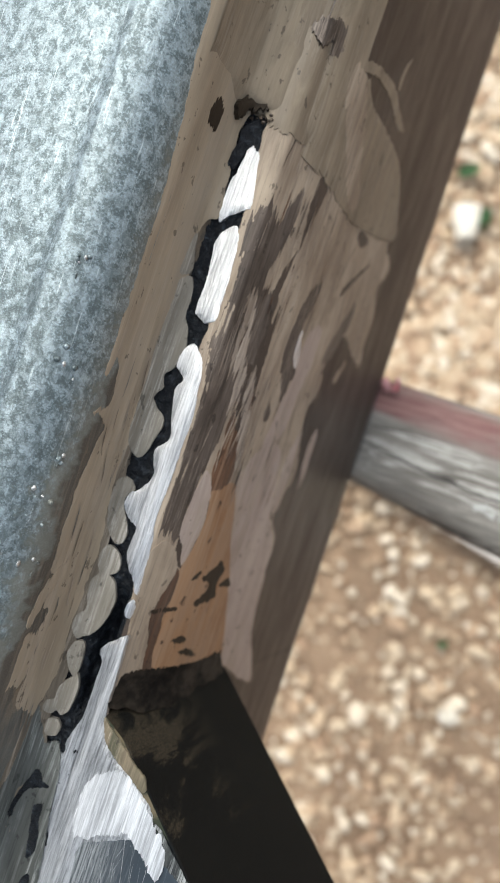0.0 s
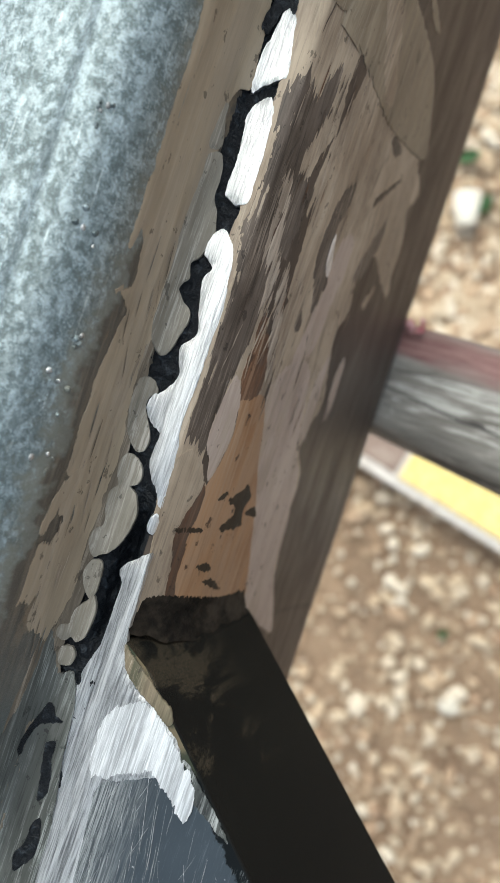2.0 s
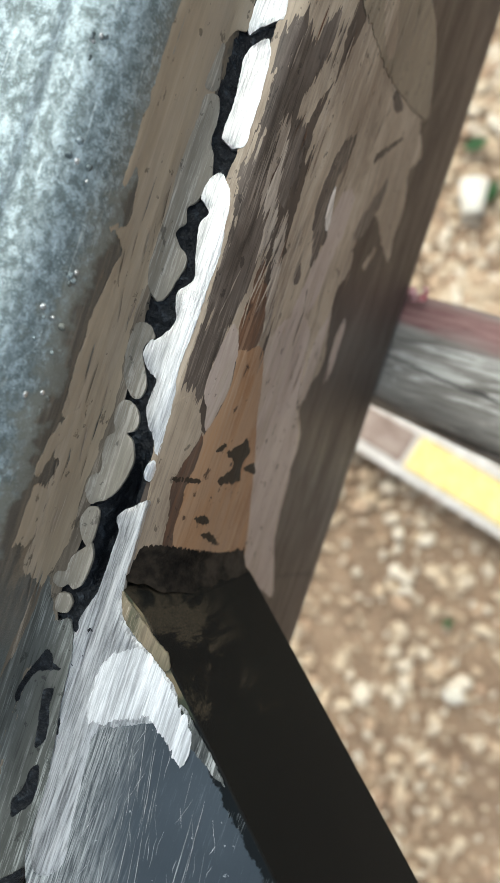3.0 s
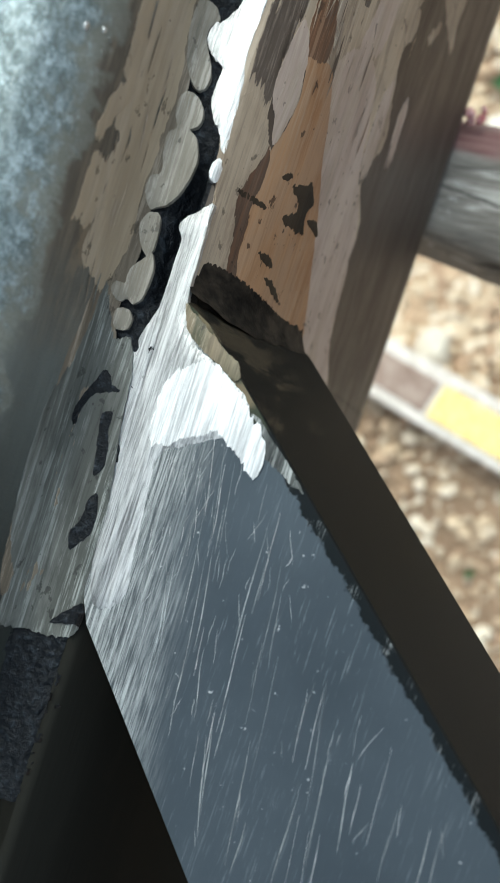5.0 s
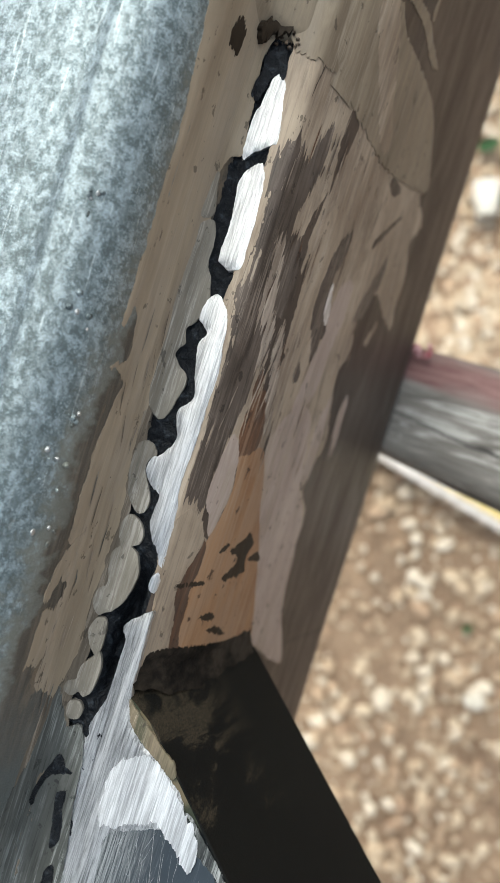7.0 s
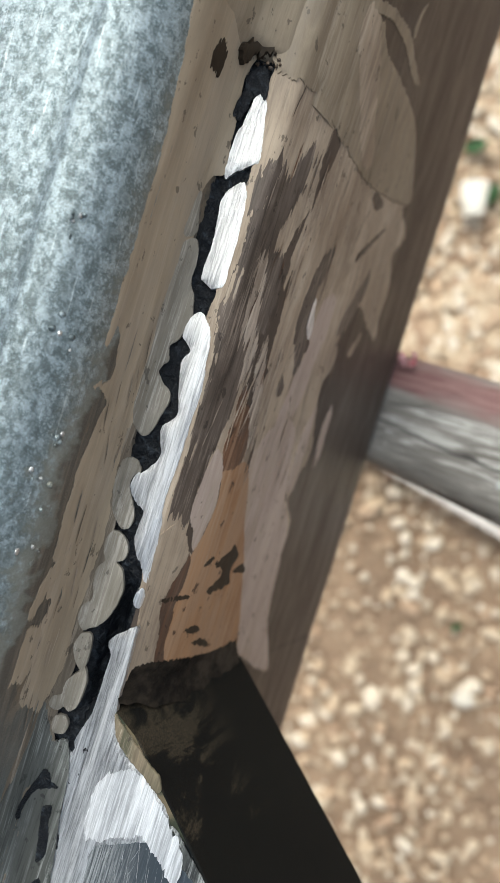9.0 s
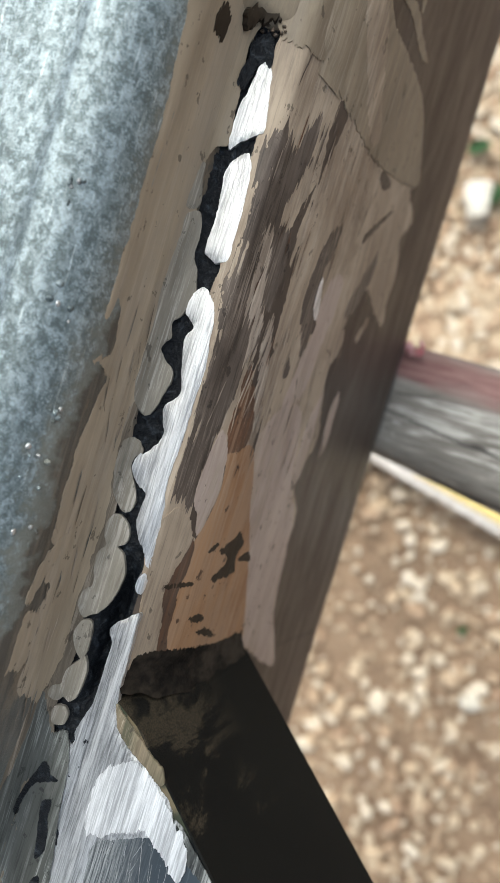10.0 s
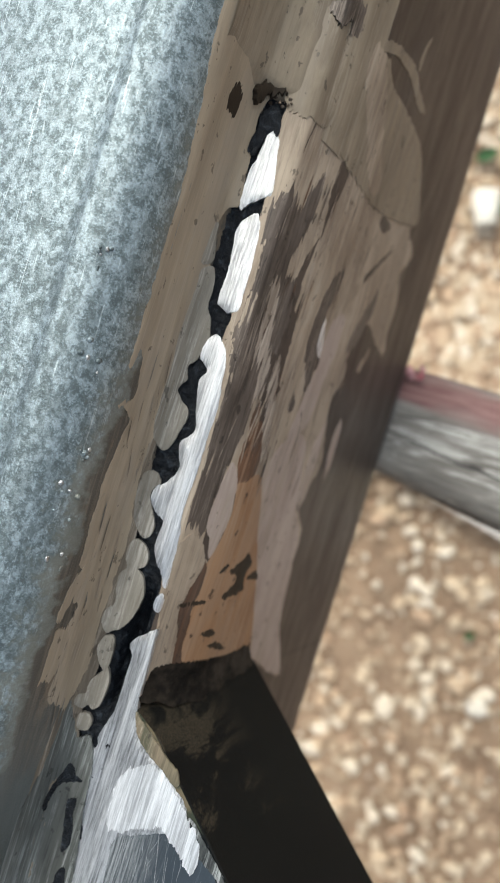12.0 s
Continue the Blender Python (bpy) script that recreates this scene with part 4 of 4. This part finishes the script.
coat("sanded_paint", TAN, [(107.0, -4.5), (117, -4.6), (117, -1.2), (118, 5.3), (117, 14.0), (116, 30.9), (118, 54.0), (126.4, 84.6), (122.2, 81.5), (119.1, 93.9), (109.7, 86.5), (101.5, 93.7), (92.2, 94.3), (83.0, 95.6), (83.8, 78.3), (85.9, 70.6), (78.7, 62.1), (68.3, 63.1), (59.5, 58.4), (51.4, 60.9), (39.9, 66.6), (32.8, 62.8), (23.9, 61.4), (16.3, 68.8), (9.7, 71.1), (-2.6, 71.5), (-14.8, 74.9), (-18.7, 69.3), (-21.1, 52.7), (-18.7, 19.7), (-18.2, 11.1), (-16.7, 4.9), (-6.7, 3.1), (3.8, 0.4), (17.1, -1.2), (27.8, -1.6), (39.0, -1.6), (51.3, -1.8), (59.0, -3.0), (67.1, -2.6), (76.4, -2.6), (88.0, -3.2), (95.2, -3.2)], lift=0.05, rag=2.5, label="sanded zone of tan paint beside the seam")
coat("old_paint", DARKP, [(92.2, -1.7), (95.9, -0.2), (97.5, 3.3), (96.0, 7.3), (100.8, 8.8), (105.4, 11.8), (101.8, 12.8), (94.6, 12.3), (89.2, 11.0), (84.2, 8.9), (79.1, 10.0), (71.9, 13.1), (66.1, 12.6), (57.6, 12.3), (53.3, 11.8), (52.5, 11.3), (46.4, 11.6), (38.5, 10.8), (31.6, 9.4), (24.9, 8.3), (19.7, 9.2), (17.1, 7.8), (19.9, 1.8), (25.7, 1.5), (34.1, 1.7), (40.5, 1.2), (50.5, 1.2), (56.9, -0.1), (61.8, -1.0), (67.2, -0.7), (73.9, 0.0), (79.9, 0.0), (86.8, -1.1)], lift=0.12, rag=4.5, label="remains of older dark paint")
coat("old_paint", DARKP, [(79.2, 8.7), (79.7, 15.8), (74.1, 15.5), (69.2, 15.7), (65.6, 15.1), (61.7, 15.1), (64.3, 12.1), (71.9, 10.2), (75.9, 8.9)], lift=0.12, rag=3.75)
coat("old_paint", DARKP, [(92.5, 36.8), (87.2, 37.1), (79.2, 34.1), (73.6, 36.2), (68.4, 37.4), (61.9, 37.5), (57.4, 35.4), (62.5, 31.9), (67.2, 27.8), (72.5, 27.3), (78.5, 28.1), (85.4, 30.1)], lift=0.13, rag=2.25)
coat("old_paint", DARKP, [(97.7, 69.4), (92.1, 70.7), (83.5, 67.2), (75.7, 61.4), (75.1, 56.5), (83.6, 60.4), (91.2, 64.8)], lift=0.12, rag=3.0)
coat("old_paint", DARKP, [(115.4, 53.3), (116.0, 62.4), (112.6, 59.6), (111.8, 53.1)], lift=0.12, rag=1.2)
coat("old_paint", DARKP, [(124.7, 62.8), (126.0, 70.0), (122.4, 67.0), (121.4, 62.3)], lift=0.12, rag=1.2)
coat("old_paint", DARKP, [(56.1, 29.0), (53.8, 31.4), (50.8, 30.5), (51.5, 28.1), (53.9, 28.2)], lift=0.12, rag=1.2)
coat("pink_band", PINK, [(34.4, 25.3), (42.4, 31.4), (46.3, 40.7), (44.8, 48.4), (36.9, 52.6), (28.0, 55.3), (20.1, 63.0), (12.8, 68.7), (-0.9, 71.3), (-13.1, 74.2), (-21.9, 81.2), (-34.9, 91.0), (-30.8, 77.0), (-22.5, 58.4), (-20.3, 52.0), (-11.7, 48.5), (-1.3, 44.3), (8.4, 39.2), (17.3, 33.4), (24.5, 28.7)], lift=0.1, rag=1.2, label="smooth pinkish layer of undercoat")
coat("pink_band", PINK, [(45.8, 41.4), (54.6, 46.4), (63.9, 47.4), (73.6, 49.6), (81.6, 48.5), (80.8, 42.0), (72.6, 38.3), (66.0, 39.0), (57.4, 36.5), (51.1, 34.8), (43.2, 34.0)], lift=0.11, rag=2.5)
coat("orange_primer", ORANGE, [(29.9, 14.8), (33.0, 22.5), (31.2, 26.1), (25.0, 30.3), (17.4, 33.7), (8.6, 39.9), (-1.1, 45.4), (-11.5, 51.3), (-19.7, 54.5), (-18.7, 42.4), (-18.2, 19.4), (-18.8, 14.5), (-11.6, 12.5), (-5.3, 12.2), (2.3, 12.2), (8.9, 12.7), (14.7, 14.8), (21.7, 16.3), (26.6, 15.6)], lift=0.15, rag=0.5, label="exposed rust-orange primer")
coat("rust_streak", STREAK, [(49.9, 13.4), (46.5, 16.6), (40.4, 20.3), (34.3, 21.7), (30.1, 18.4), (31.0, 14.4), (35.6, 12.7), (42.1, 13.1), (46.4, 12.8)], lift=0.16, rag=2.0, label="streak of burnt rust-brown primer")
coat("pale_streak", PALE, [(79.2, 5.1), (78.2, 7.3), (71.2, 9.2), (65.1, 11.3), (59.9, 13.1), (53.3, 13.9), (52.4, 11.4), (57.7, 9.4), (60.9, 6.6), (66.1, 6.2), (73.5, 5.1)], lift=0.18, rag=6.0)
coat("pale_streak", PALE, [(61.3, 15.4), (56.5, 18.4), (50.8, 20.1), (43.8, 22.0), (36.8, 24.5), (37.1, 22.7), (43.9, 19.3), (50.3, 16.6), (54.7, 15.2)], lift=0.18, rag=6.0)
coat("tan_leaf", PINK, [(34.9, 11.1), (30.2, 14.9), (27.1, 15.3), (22.2, 16.0), (15.0, 14.6), (10.7, 12.9), (14.8, 11.3), (17.8, 9.2), (22.5, 8.4), (29.0, 9.2)], lift=0.2, rag=1.0)
coat("shoulder_paint", TAN, [(15.0, 1.5), (16.0, 5.8), (13.2, 10.3), (9.6, 11.9), (5.4, 10.5), (1.2, 8.8), (-2.7, 8.1), (-8.3, 9.9), (-13.2, 10.5), (-17.0, 7.7), (-18.5, 3.6), (-12.0, 3.5), (-5.6, 2.6), (2.2, 1.6), (9.6, 1.2)], lift=0.22, rag=1.5, label="tan paint over the shoulder of the beam")
# soft shade of the groove, laid on as a dark burnt-brown layer
coat("burnt_edge", RUST_AND_SHADE, [(10.1, 12.5), (4.3, 13.6), (-1.4, 12.5), (-6.4, 13.2), (-11.5, 13.1), (-18.4, 15.4), (-18.8, 12.5), (-12.0, 10.6), (-4.2, 8.5), (1.3, 8.3), (6.2, 10.1)], lift=0.19, rag=1.0)
coat("burnt_blot", BLOT, [(7.6, 23.5), (10.7, 29.7), (12.2, 31.4), (9.1, 35.6), (6.6, 33.9), (4.2, 34.1), (1.6, 35.3), (0.4, 29.6), (0.3, 23.9), (2.0, 24.6), (4.0, 28.6), (6.1, 28.1)], lift=0.24, rag=0.7)
coat("burnt_blot", BLOT, [(4.7, 35.3), (6.4, 40.3), (4.1, 43.4), (3.9, 38.9)], lift=0.24, rag=0.7)
coat("burnt_blot", BLOT, [(-8.7, 18.8), (-7.8, 22.5), (-9.5, 26.0), (-10.1, 23.5), (-9.4, 20.9)], lift=0.24, rag=0.7)
coat("burnt_blot", BLOT, [(-12.5, 24.0), (-12.1, 28.1), (-14.2, 34.0), (-14.9, 32.5), (-13.6, 27.3)], lift=0.24, rag=0.7)
coat("burnt_blot", BLOT, [(7.5, 18.7), (9.3, 21.1), (9.0, 22.5), (7.4, 20.8)], lift=0.24, rag=0.7)
coat("burnt_blot", BLOT, [(-0.7, 7.1), (0.1, 11.4), (0.1, 16.3), (-0.7, 16.3), (-1.0, 12.0), (-1.4, 8.2)], lift=0.24, rag=0.7)
coat("pale_streak", PINK, [(51.1, 59.3), (44.8, 61.2), (34.6, 61.7), (27.6, 60.6), (27.9, 56.0), (34.3, 54.6), (44.3, 55.3)], lift=0.16, rag=6.0)
coat("pale_streak", PINK, [(55.2, 74.6), (50.0, 75.2), (40.2, 75.8), (38.1, 72.7), (44.8, 70.6), (50.8, 70.1)], lift=0.16, rag=6.0)
coat("pale_streak", TAN, [(81.7, 79.4), (78.0, 79.3), (72.0, 74.5), (73.7, 73.2)], lift=0.1, rag=3.0)
# scratch whose glint is put into a pale, less metallic colour
coat("bare_scratch", CLEAN, [(77.9, 34.8), (74.0, 36.9), (69.6, 38.3), (67.6, 37.5), (70.4, 34.5), (74.7, 33.8)], lift=0.22, rag=0.8, label="scratch through the paint with its glint laid on in pale steel")
coat("later_coat", OLIVE, [(117.0, -5.9), (113.7, -2.6), (113.8, 3.3), (114.8, 9.1), (112.9, 15.9), (112.1, 26.6), (113.2, 43.3), (117.2, 59.5), (127.2, 86.5), (136.9, 78.6), (143.6, 67.0), (142.2, 43.9), (140.4, 30.9), (142.9, 24.1), (141.3, 18.6), (147.9, 11.3), (145.6, 9.3), (140.0, 12.7), (135.9, 8.8), (135.2, 4.3), (138.8, 5.2), (135.4, 1.0), (138.7, -1.7), (137.4, -3.1), (131.6, -1.9), (130.3, -3.4), (133.4, -6.6), (134.3, -9.4), (129.8, -13.9), (123.3, -10.2)], lift=0.35, thick=0.5, rag=1.1, label="later coat of olive-brown paint with a thick edge")
coat("old_paint", DARKP, [(135.3, -12.5), (137.5, -7.6), (139.1, -3.9), (134.6, -4.1), (130.4, -4.4), (131.5, -6.4), (133.9, -9.2)], lift=0.75, thick=0.5, rag=2.0)
coat("old_paint", DARKP, [(139.7, -1.5), (145.5, 8.2), (140.4, 11.0), (137.0, 9.2), (135.9, 4.9), (138.9, 4.9), (135.7, 1.1)], lift=0.75, thick=0.5, rag=2.0)
coat("brush_stroke", TAN, [(138.9, 13.5), (141.9, 19.9), (135.1, 29.4), (127.6, 34.8), (118.7, 42.9), (114.6, 37.7), (122.1, 25.1), (131.3, 16.4)], lift=0.42, rag=2.0)
coat("brush_stroke", OLIVE, [(137.0, 10.3), (143.7, 17.9), (149.8, 30.0), (153.3, 42.9), (152.0, 52.4), (151.3, 61.6), (148.3, 55.0), (149.3, 44.3), (147.9, 32.9), (143.7, 22.6), (138.8, 15.0)], lift=0.2, rag=0.8)
coat("brush_stroke", OLIVE, [(165.8, 49.0), (160.3, 47.2), (155.2, 46.9), (155.6, 44.3), (160.3, 45.4)], lift=0.2, rag=1.0)

def scratch_mesh(place, y, s, length, width, lean, lift, seed):
    """A thin tapering scrape along the way of the disc."""
    bm, last, n = bmesh.new(), None, 12
    for i in range(n + 1):
        k = i / n
        w = width * math.sin(math.pi * (0.04 + 0.92 * k)) * (0.7 + 0.6 * noise.noise(Vector((k * 7, seed, 0)))) + 0.02
        yy, c = y + length * (k - 0.5), s + lean * length * (k - 0.5) + 0.35 * noise.noise(Vector((k * 1.6, seed, 4)))
        row = [bm.verts.new(place(yy, c - w / 2, lift)), bm.verts.new(place(yy, c + w / 2, lift))]
        if last:
            bm.faces.new((last[0], row[0], row[1], last[1]))
        last = row
    bm.normal_update()
    return bm


pick = random.Random(21)
for k in range(90):
    y = pick.uniform(26, 112)
    reach_s = np.interp(y, [8, 30, 60, 112], [8, 55, 62, 80])
    s = pick.uniform(2.5, reach_s) if k % 2 else pick.uniform(2.5, 24)
    tone = pick.choice((DARKP, DARKP, PALE, PALE, TAN, RUST_AND_SHADE))
    part("paint_scratch", scratch_mesh(on_section, y, s, pick.uniform(3, 13), pick.uniform(0.2, 0.75), pick.gauss(0.04, 0.07), 0.27 + 0.0004 * k, k * 1.7), tone, frame_)
for k in range(30):
    y = pick.uniform(-30, 60)
    part("wall_scratch", scratch_mesh(on_section, y, pick.uniform(-22, -13), pick.uniform(2, 9), pick.uniform(0.15, 0.5), pick.gauss(-0.08, 0.08), 0.24 + 0.0004 * k, k * 2.3), pick.choice((UNDER, UNDER, PALE, GREY_COAT)), frame_)
for k in range(170):
    y = -52 - 65 * pick.random() ** 1.4
    long_one = k % 3 == 0
    if k % 3 == 1:
        y = pick.uniform(-74, -50)
    length = pick.uniform(8, 26) if long_one else pick.uniform(2, 7)
    left, right = 5 + max(0.0, -86 - y + length / 2) * 1.05, 10.5 + (-28 - y - length / 2) * 1.176 - 7
    x = left + (right - left) * (pick.random() ** 1.3 if k % 3 != 1 else pick.random() * 0.6)
    lean = pick.gauss(-0.12, 0.05) if long_one else pick.choice((0.3, -0.4, -0.2, -0.1, -0.05))
    part("tube_scratch", scratch_mesh(on_top, y, x, length, pick.uniform(0.05, 0.2 if long_one else 0.12), lean, -0.27 + 0.0004 * k, k * 3.1), (DIM_SCRATCH, DIM_SCRATCH, BRUSHED)[k // 3 % 3], frame_)

coat("smeared_edge", SMEAR, [(-16.5, 5), (-15.5, 12), (-16, 22), (-17, 32), (-18, 42), (-19.5, 49), (-24, 50), (-25, 30), (-24, 8)], lift=0.27, thick=0.2, rag=0.9)

# later coat over the head of the seam, from the galvanised wall down to the side
def upper_coat_mesh():
    px, pz = [-10.3, -10.2, -10.0, -8.6, -5.5, -2.0, 1.5, 4.0, 5.6, 7.6], [25.2, 23.5, 16, 10.2, 6.6, 4.2, 1.6, -2.2, -6.6, -15.0]
    bm, last = bmesh.new(), None
    for y in list(np.arange(112, 130, 0.5)) + list(np.arange(130, 321, 3.0)):
        w = min(1.0, max(0.0, (y - 113.5 + 1.2 * noise.noise(Vector((y * 0.3, 1, 1)))) / 7.0))
        w = w * w * (3 - 2 * w)
        row = []
        for j in range(28):
            q = j / 27 * 9
            x, z = np.interp(q, range(10), px), np.interp(q, range(10), pz)
            base = min(1.8, z - 1.2) if x > -9.0 else z
            x = x - 0.8 * (1 - w) if x < -9.0 else x
            lump = 0.35 * noise.noise(Vector((x * 0.25, y * 0.09, 3))) + 0.12 * noise.noise(Vector((x * 0.9, y * 0.35, 6)))
            row.append(bm.verts.new(mm(x, y, base + (z + lump - base) * w)))
        if last:
            for j in range(27):
                bm.faces.new((last[j], last[j + 1], row[j + 1], row[j]))
        last = row
    bmesh.ops.recalc_face_normals(bm, faces=bm.faces)
    return bm


part("upper_coat", upper_coat_mesh(), OLIVE, frame_, "thick brushed coat of olive-brown paint")

# pitted slag at the head of the seam
for k in range(22):
    bm = bmesh.new()
    x = rnd.uniform(-10.0, -3.0)
    stone(bm, mm(x, 116.2 - 0.06 * (x + 6) ** 2 + rnd.gauss(0, 0.8), 4.6 + max(0, -(x + 7.6)) ** 2 * 0.55), rnd.uniform(0.0003, 0.0006), k * 3.1, 0.6, 2)
    part("slag_grain", bm, BURNT, frame_)

# black smeared fillet where the side of the tube meets the beam
def joint_mesh():
    bm, last = bmesh.new(), None
    for i in range(61):
        z = 2.6 - 51.0 * i / 60
        k = (2.4 - z) / 52.4
        fx = np.interp(-z, [-p[1] for p in side_line], [p[0] for p in side_line])
        s = (fx - 10.5 - 4.3 * k) / 0.762
        cy = -28.0 + 5.1 * k - 0.648 * s
        up, out = 5.5 + 1.6 * noise.noise(Vector((z * 0.18, 3, 3))), 4.2 + 1.4 * noise.noise(Vector((z * 0.2, 6, 3)))
        a, c, e = Vector((fx - 0.2, cy + up)), Vector((fx, cy)), Vector((fx + 0.762 * out, cy - 0.648 * out)) - Vector((0.648, 0.762)) * 0.2
        row = []
        for j in range(9):
            w = j / 8
            p = a * (1 - w) ** 2 + (c * 0.75 + (a + e) * 0.125) * 2 * w * (1 - w) + e * w ** 2
            row.append(bm.verts.new(mm(p.x + 0.25 * noise.noise(Vector((w * 4, z * 0.4, 1))), p.y, z)))
        if last:
            for j in range(8):
                bm.faces.new((last[j], row[j], row[j + 1], last[j + 1]))
        last = row
    bmesh.ops.recalc_face_normals(bm, faces=bm.faces)
    return bm


part("joint_weld", joint_mesh(), SMEAR, frame_, "black smeared weld with traces of brown paint")

# spatter on the galvanised tube, in small clusters by the edge of the paint
for k in range(30):
    bm = bmesh.new()
    y, a = ((47, 43), (29, 26), (20, 29), (66, 60), (8, 20))[k % 5]
    y, a = y + rnd.gauss(0, 1.5), a + rnd.gauss(0, 5)
    p = mm(-25 + 14.4 * math.cos(radians(a)), y, 21.5 + 14.4 * math.sin(radians(a)))
    stone(bm, p, rnd.uniform(0.0003, 0.00085), k * 1.7, 0.8, 2)
    part("spatter", bm, (GALV, BRIGHT)[k % 3 == 0], frame_)

# two legs carry the frame, far along the beam
for y in (-1290, 1570):
    part("leg", extrude_profile([(-58, -1436), (-8, -1436), (-8, -131), (-58, -131)], y - 22, y + 18), BROWN, frame_, smooth=False)

# small pieces belong to the part that they sit on
HOSTS = {"weld_bead": "weld_root", "filler_flake": "weld_root", "slag_grain": "weld_root", "spatter": "galvanised_tube", "tan_coat": "galvanised_tube", "under_coat": "galvanised_tube", "dark_gap": "weld_root", "tan_stroke": "galvanised_tube", "grey_coat": "galvanised_tube",
         "bright_patch": "black_tube", "paint_scrap": "black_tube", "upper_coat": "beam", "smeared_edge": "beam", "paint_scratch": "beam", "wall_scratch": "galvanised_tube", "tube_scratch": "black_tube"}
for kind in ("sanded_paint", "old_paint", "pink_band", "orange_primer", "rust_streak", "pale_streak", "tan_leaf", "shoulder_paint", "burnt_edge", "burnt_blot", "bare_scratch", "later_coat", "brush_stroke"):
    HOSTS[kind] = "beam"
by_name = {ob.name: ob for ob in frame_.children}
for ob in list(frame_.children):
    host = HOSTS.get(ob.name.split(".")[0])
    if host:
        ob.parent = by_name[host]
        ob.matrix_parent_inverse = Matrix.Identity(4)

# ---- loose things on the ground ----
def lone_stone(at, size, seed, label, material=WHITE_STONE, flat=0.6):
    bm = bmesh.new()
    stone(bm, (0, 0, size * flat * 0.7), size, seed, flat, 3, seed)
    ob = part("stone", bm, material)
    ob.matrix_world = Matrix.Translation(at)
    return tagged(ob, label, "stone", "larger stones")


lone_stone((-0.10, 0.215, 0.0), 0.050, 2.0, "large smooth white stone lying beside the kerb")
lone_stone((0.20, -0.40, 0.0), 0.027, 3.4, "pale angular stone half sunk in gravel")
CUP_WHITE = plain("white_paper", (0.62, 0.56, 0.46), (0.76, 0.71, 0.61), 0.6, 40)


def paper_cup(at, turn, rim=0.034, foot=0.023, tall=0.075):
    """A small tapered cup with a rolled rim, lying on its side."""
    cup = tagged(new("paper_cup"), "small white paper cup lying on the gravel", "cup")

    def lathe(line, n=28):
        bm = bmesh.new()
        rings = [[bm.verts.new((q * math.cos(6.2832 * k / n), h, q * math.sin(6.2832 * k / n))) for k in range(n)] for q, h in line]
        for a, b in zip(rings, rings[1:]):
            for k in range(n):
                bm.faces.new((a[k], a[(k + 1) % n], b[(k + 1) % n], b[k]))
        bmesh.ops.recalc_face_normals(bm, faces=bm.faces)
        return bm

    part("wall", lathe([(foot, 0), (rim, tall), (rim - 0.0006, tall), (foot - 0.0006, 0), (foot, 0)]), CUP_WHITE, cup)
    part("rolled_rim", lathe([(rim - 0.0014 + 0.0016 * math.cos(a), tall + 0.0016 * math.sin(a)) for a in np.linspace(0, 6.2832, 9)]), CUP_WHITE, cup)
    part("base", lathe([(0.0001, 0.004), (foot - 0.0006, 0.004), (foot - 0.0006, 0.005), (0.0001, 0.005)]), CUP_WHITE, cup)
    cup.matrix_world = Matrix.Translation(at) @ Matrix.Rotation(turn, 4, "Z") @ Matrix.Rotation(math.atan2(rim - foot, tall), 4, "X")
    return cup


paper_cup((-0.097, 0.673, 0.030), 0.245)


def leaf(at, turn, size):
    bm = bmesh.new()
    rows = []
    for i in range(9):
        s = i / 8
        w = 0.32 * size * math.sin(math.pi * s ** 0.8)
        rows.append([bm.verts.new((size * (s - 0.5), w * k, 0.012 + 0.006 * abs(k) + 0.004 * math.sin(3 * s))) for k in (-1, 0, 1)])
    for a, b in zip(rows, rows[1:]):
        for k in range(2):
            bm.faces.new((a[k], b[k], b[k + 1], a[k + 1]))
    bmesh.ops.solidify(bm, geom=bm.faces[:], thickness=0.0006)
    ob = part("leaf", bm, LEAF)
    ob.matrix_world = Matrix.Translation(at) @ Matrix.Rotation(turn, 4, "Z")
    return tagged(ob, "small green leaf fallen on the gravel", "leaf", "fallen leaves")


leaf((-0.14, 0.84, 0.012), 0.5, 0.06)
leaf((-0.072, 0.735, 0.012), 1.4, 0.06)
leaf((0.02, 0.98, 0.004), 2.4, 0.06)
leaf((0.14, -0.25, 0.004), 0.9, 0.03)
for k in range(14):
    r = random.Random(50 + k)
    bm = bmesh.new()
    length, bend = r.uniform(0.04, 0.12), r.uniform(-0.3, 0.3)
    last = None
    for i in range(8):
        s = i / 7
        ring = [bm.verts.new((length * s, bend * length * s * s + 0.0014 * math.cos(a), 0.014 + 0.0014 * math.sin(a))) for a in (0, 1.57, 3.14, 4.71)]
        if last:
            for j in range(4):
                bm.faces.new((last[j], last[(j + 1) % 4], ring[(j + 1) % 4], ring[j]))
        last = ring
    ob = part("twig", bm, TWIG)
    ob.matrix_world = Matrix.Translation((r.uniform(-0.2, 0.35), r.uniform(-0.8, 0.0), 0)) @ Matrix.Rotation(r.uniform(0, 6.3), 4, "Z")
    tagged(ob, "thin dry twig lying on the gravel", "twig", "dry twigs")
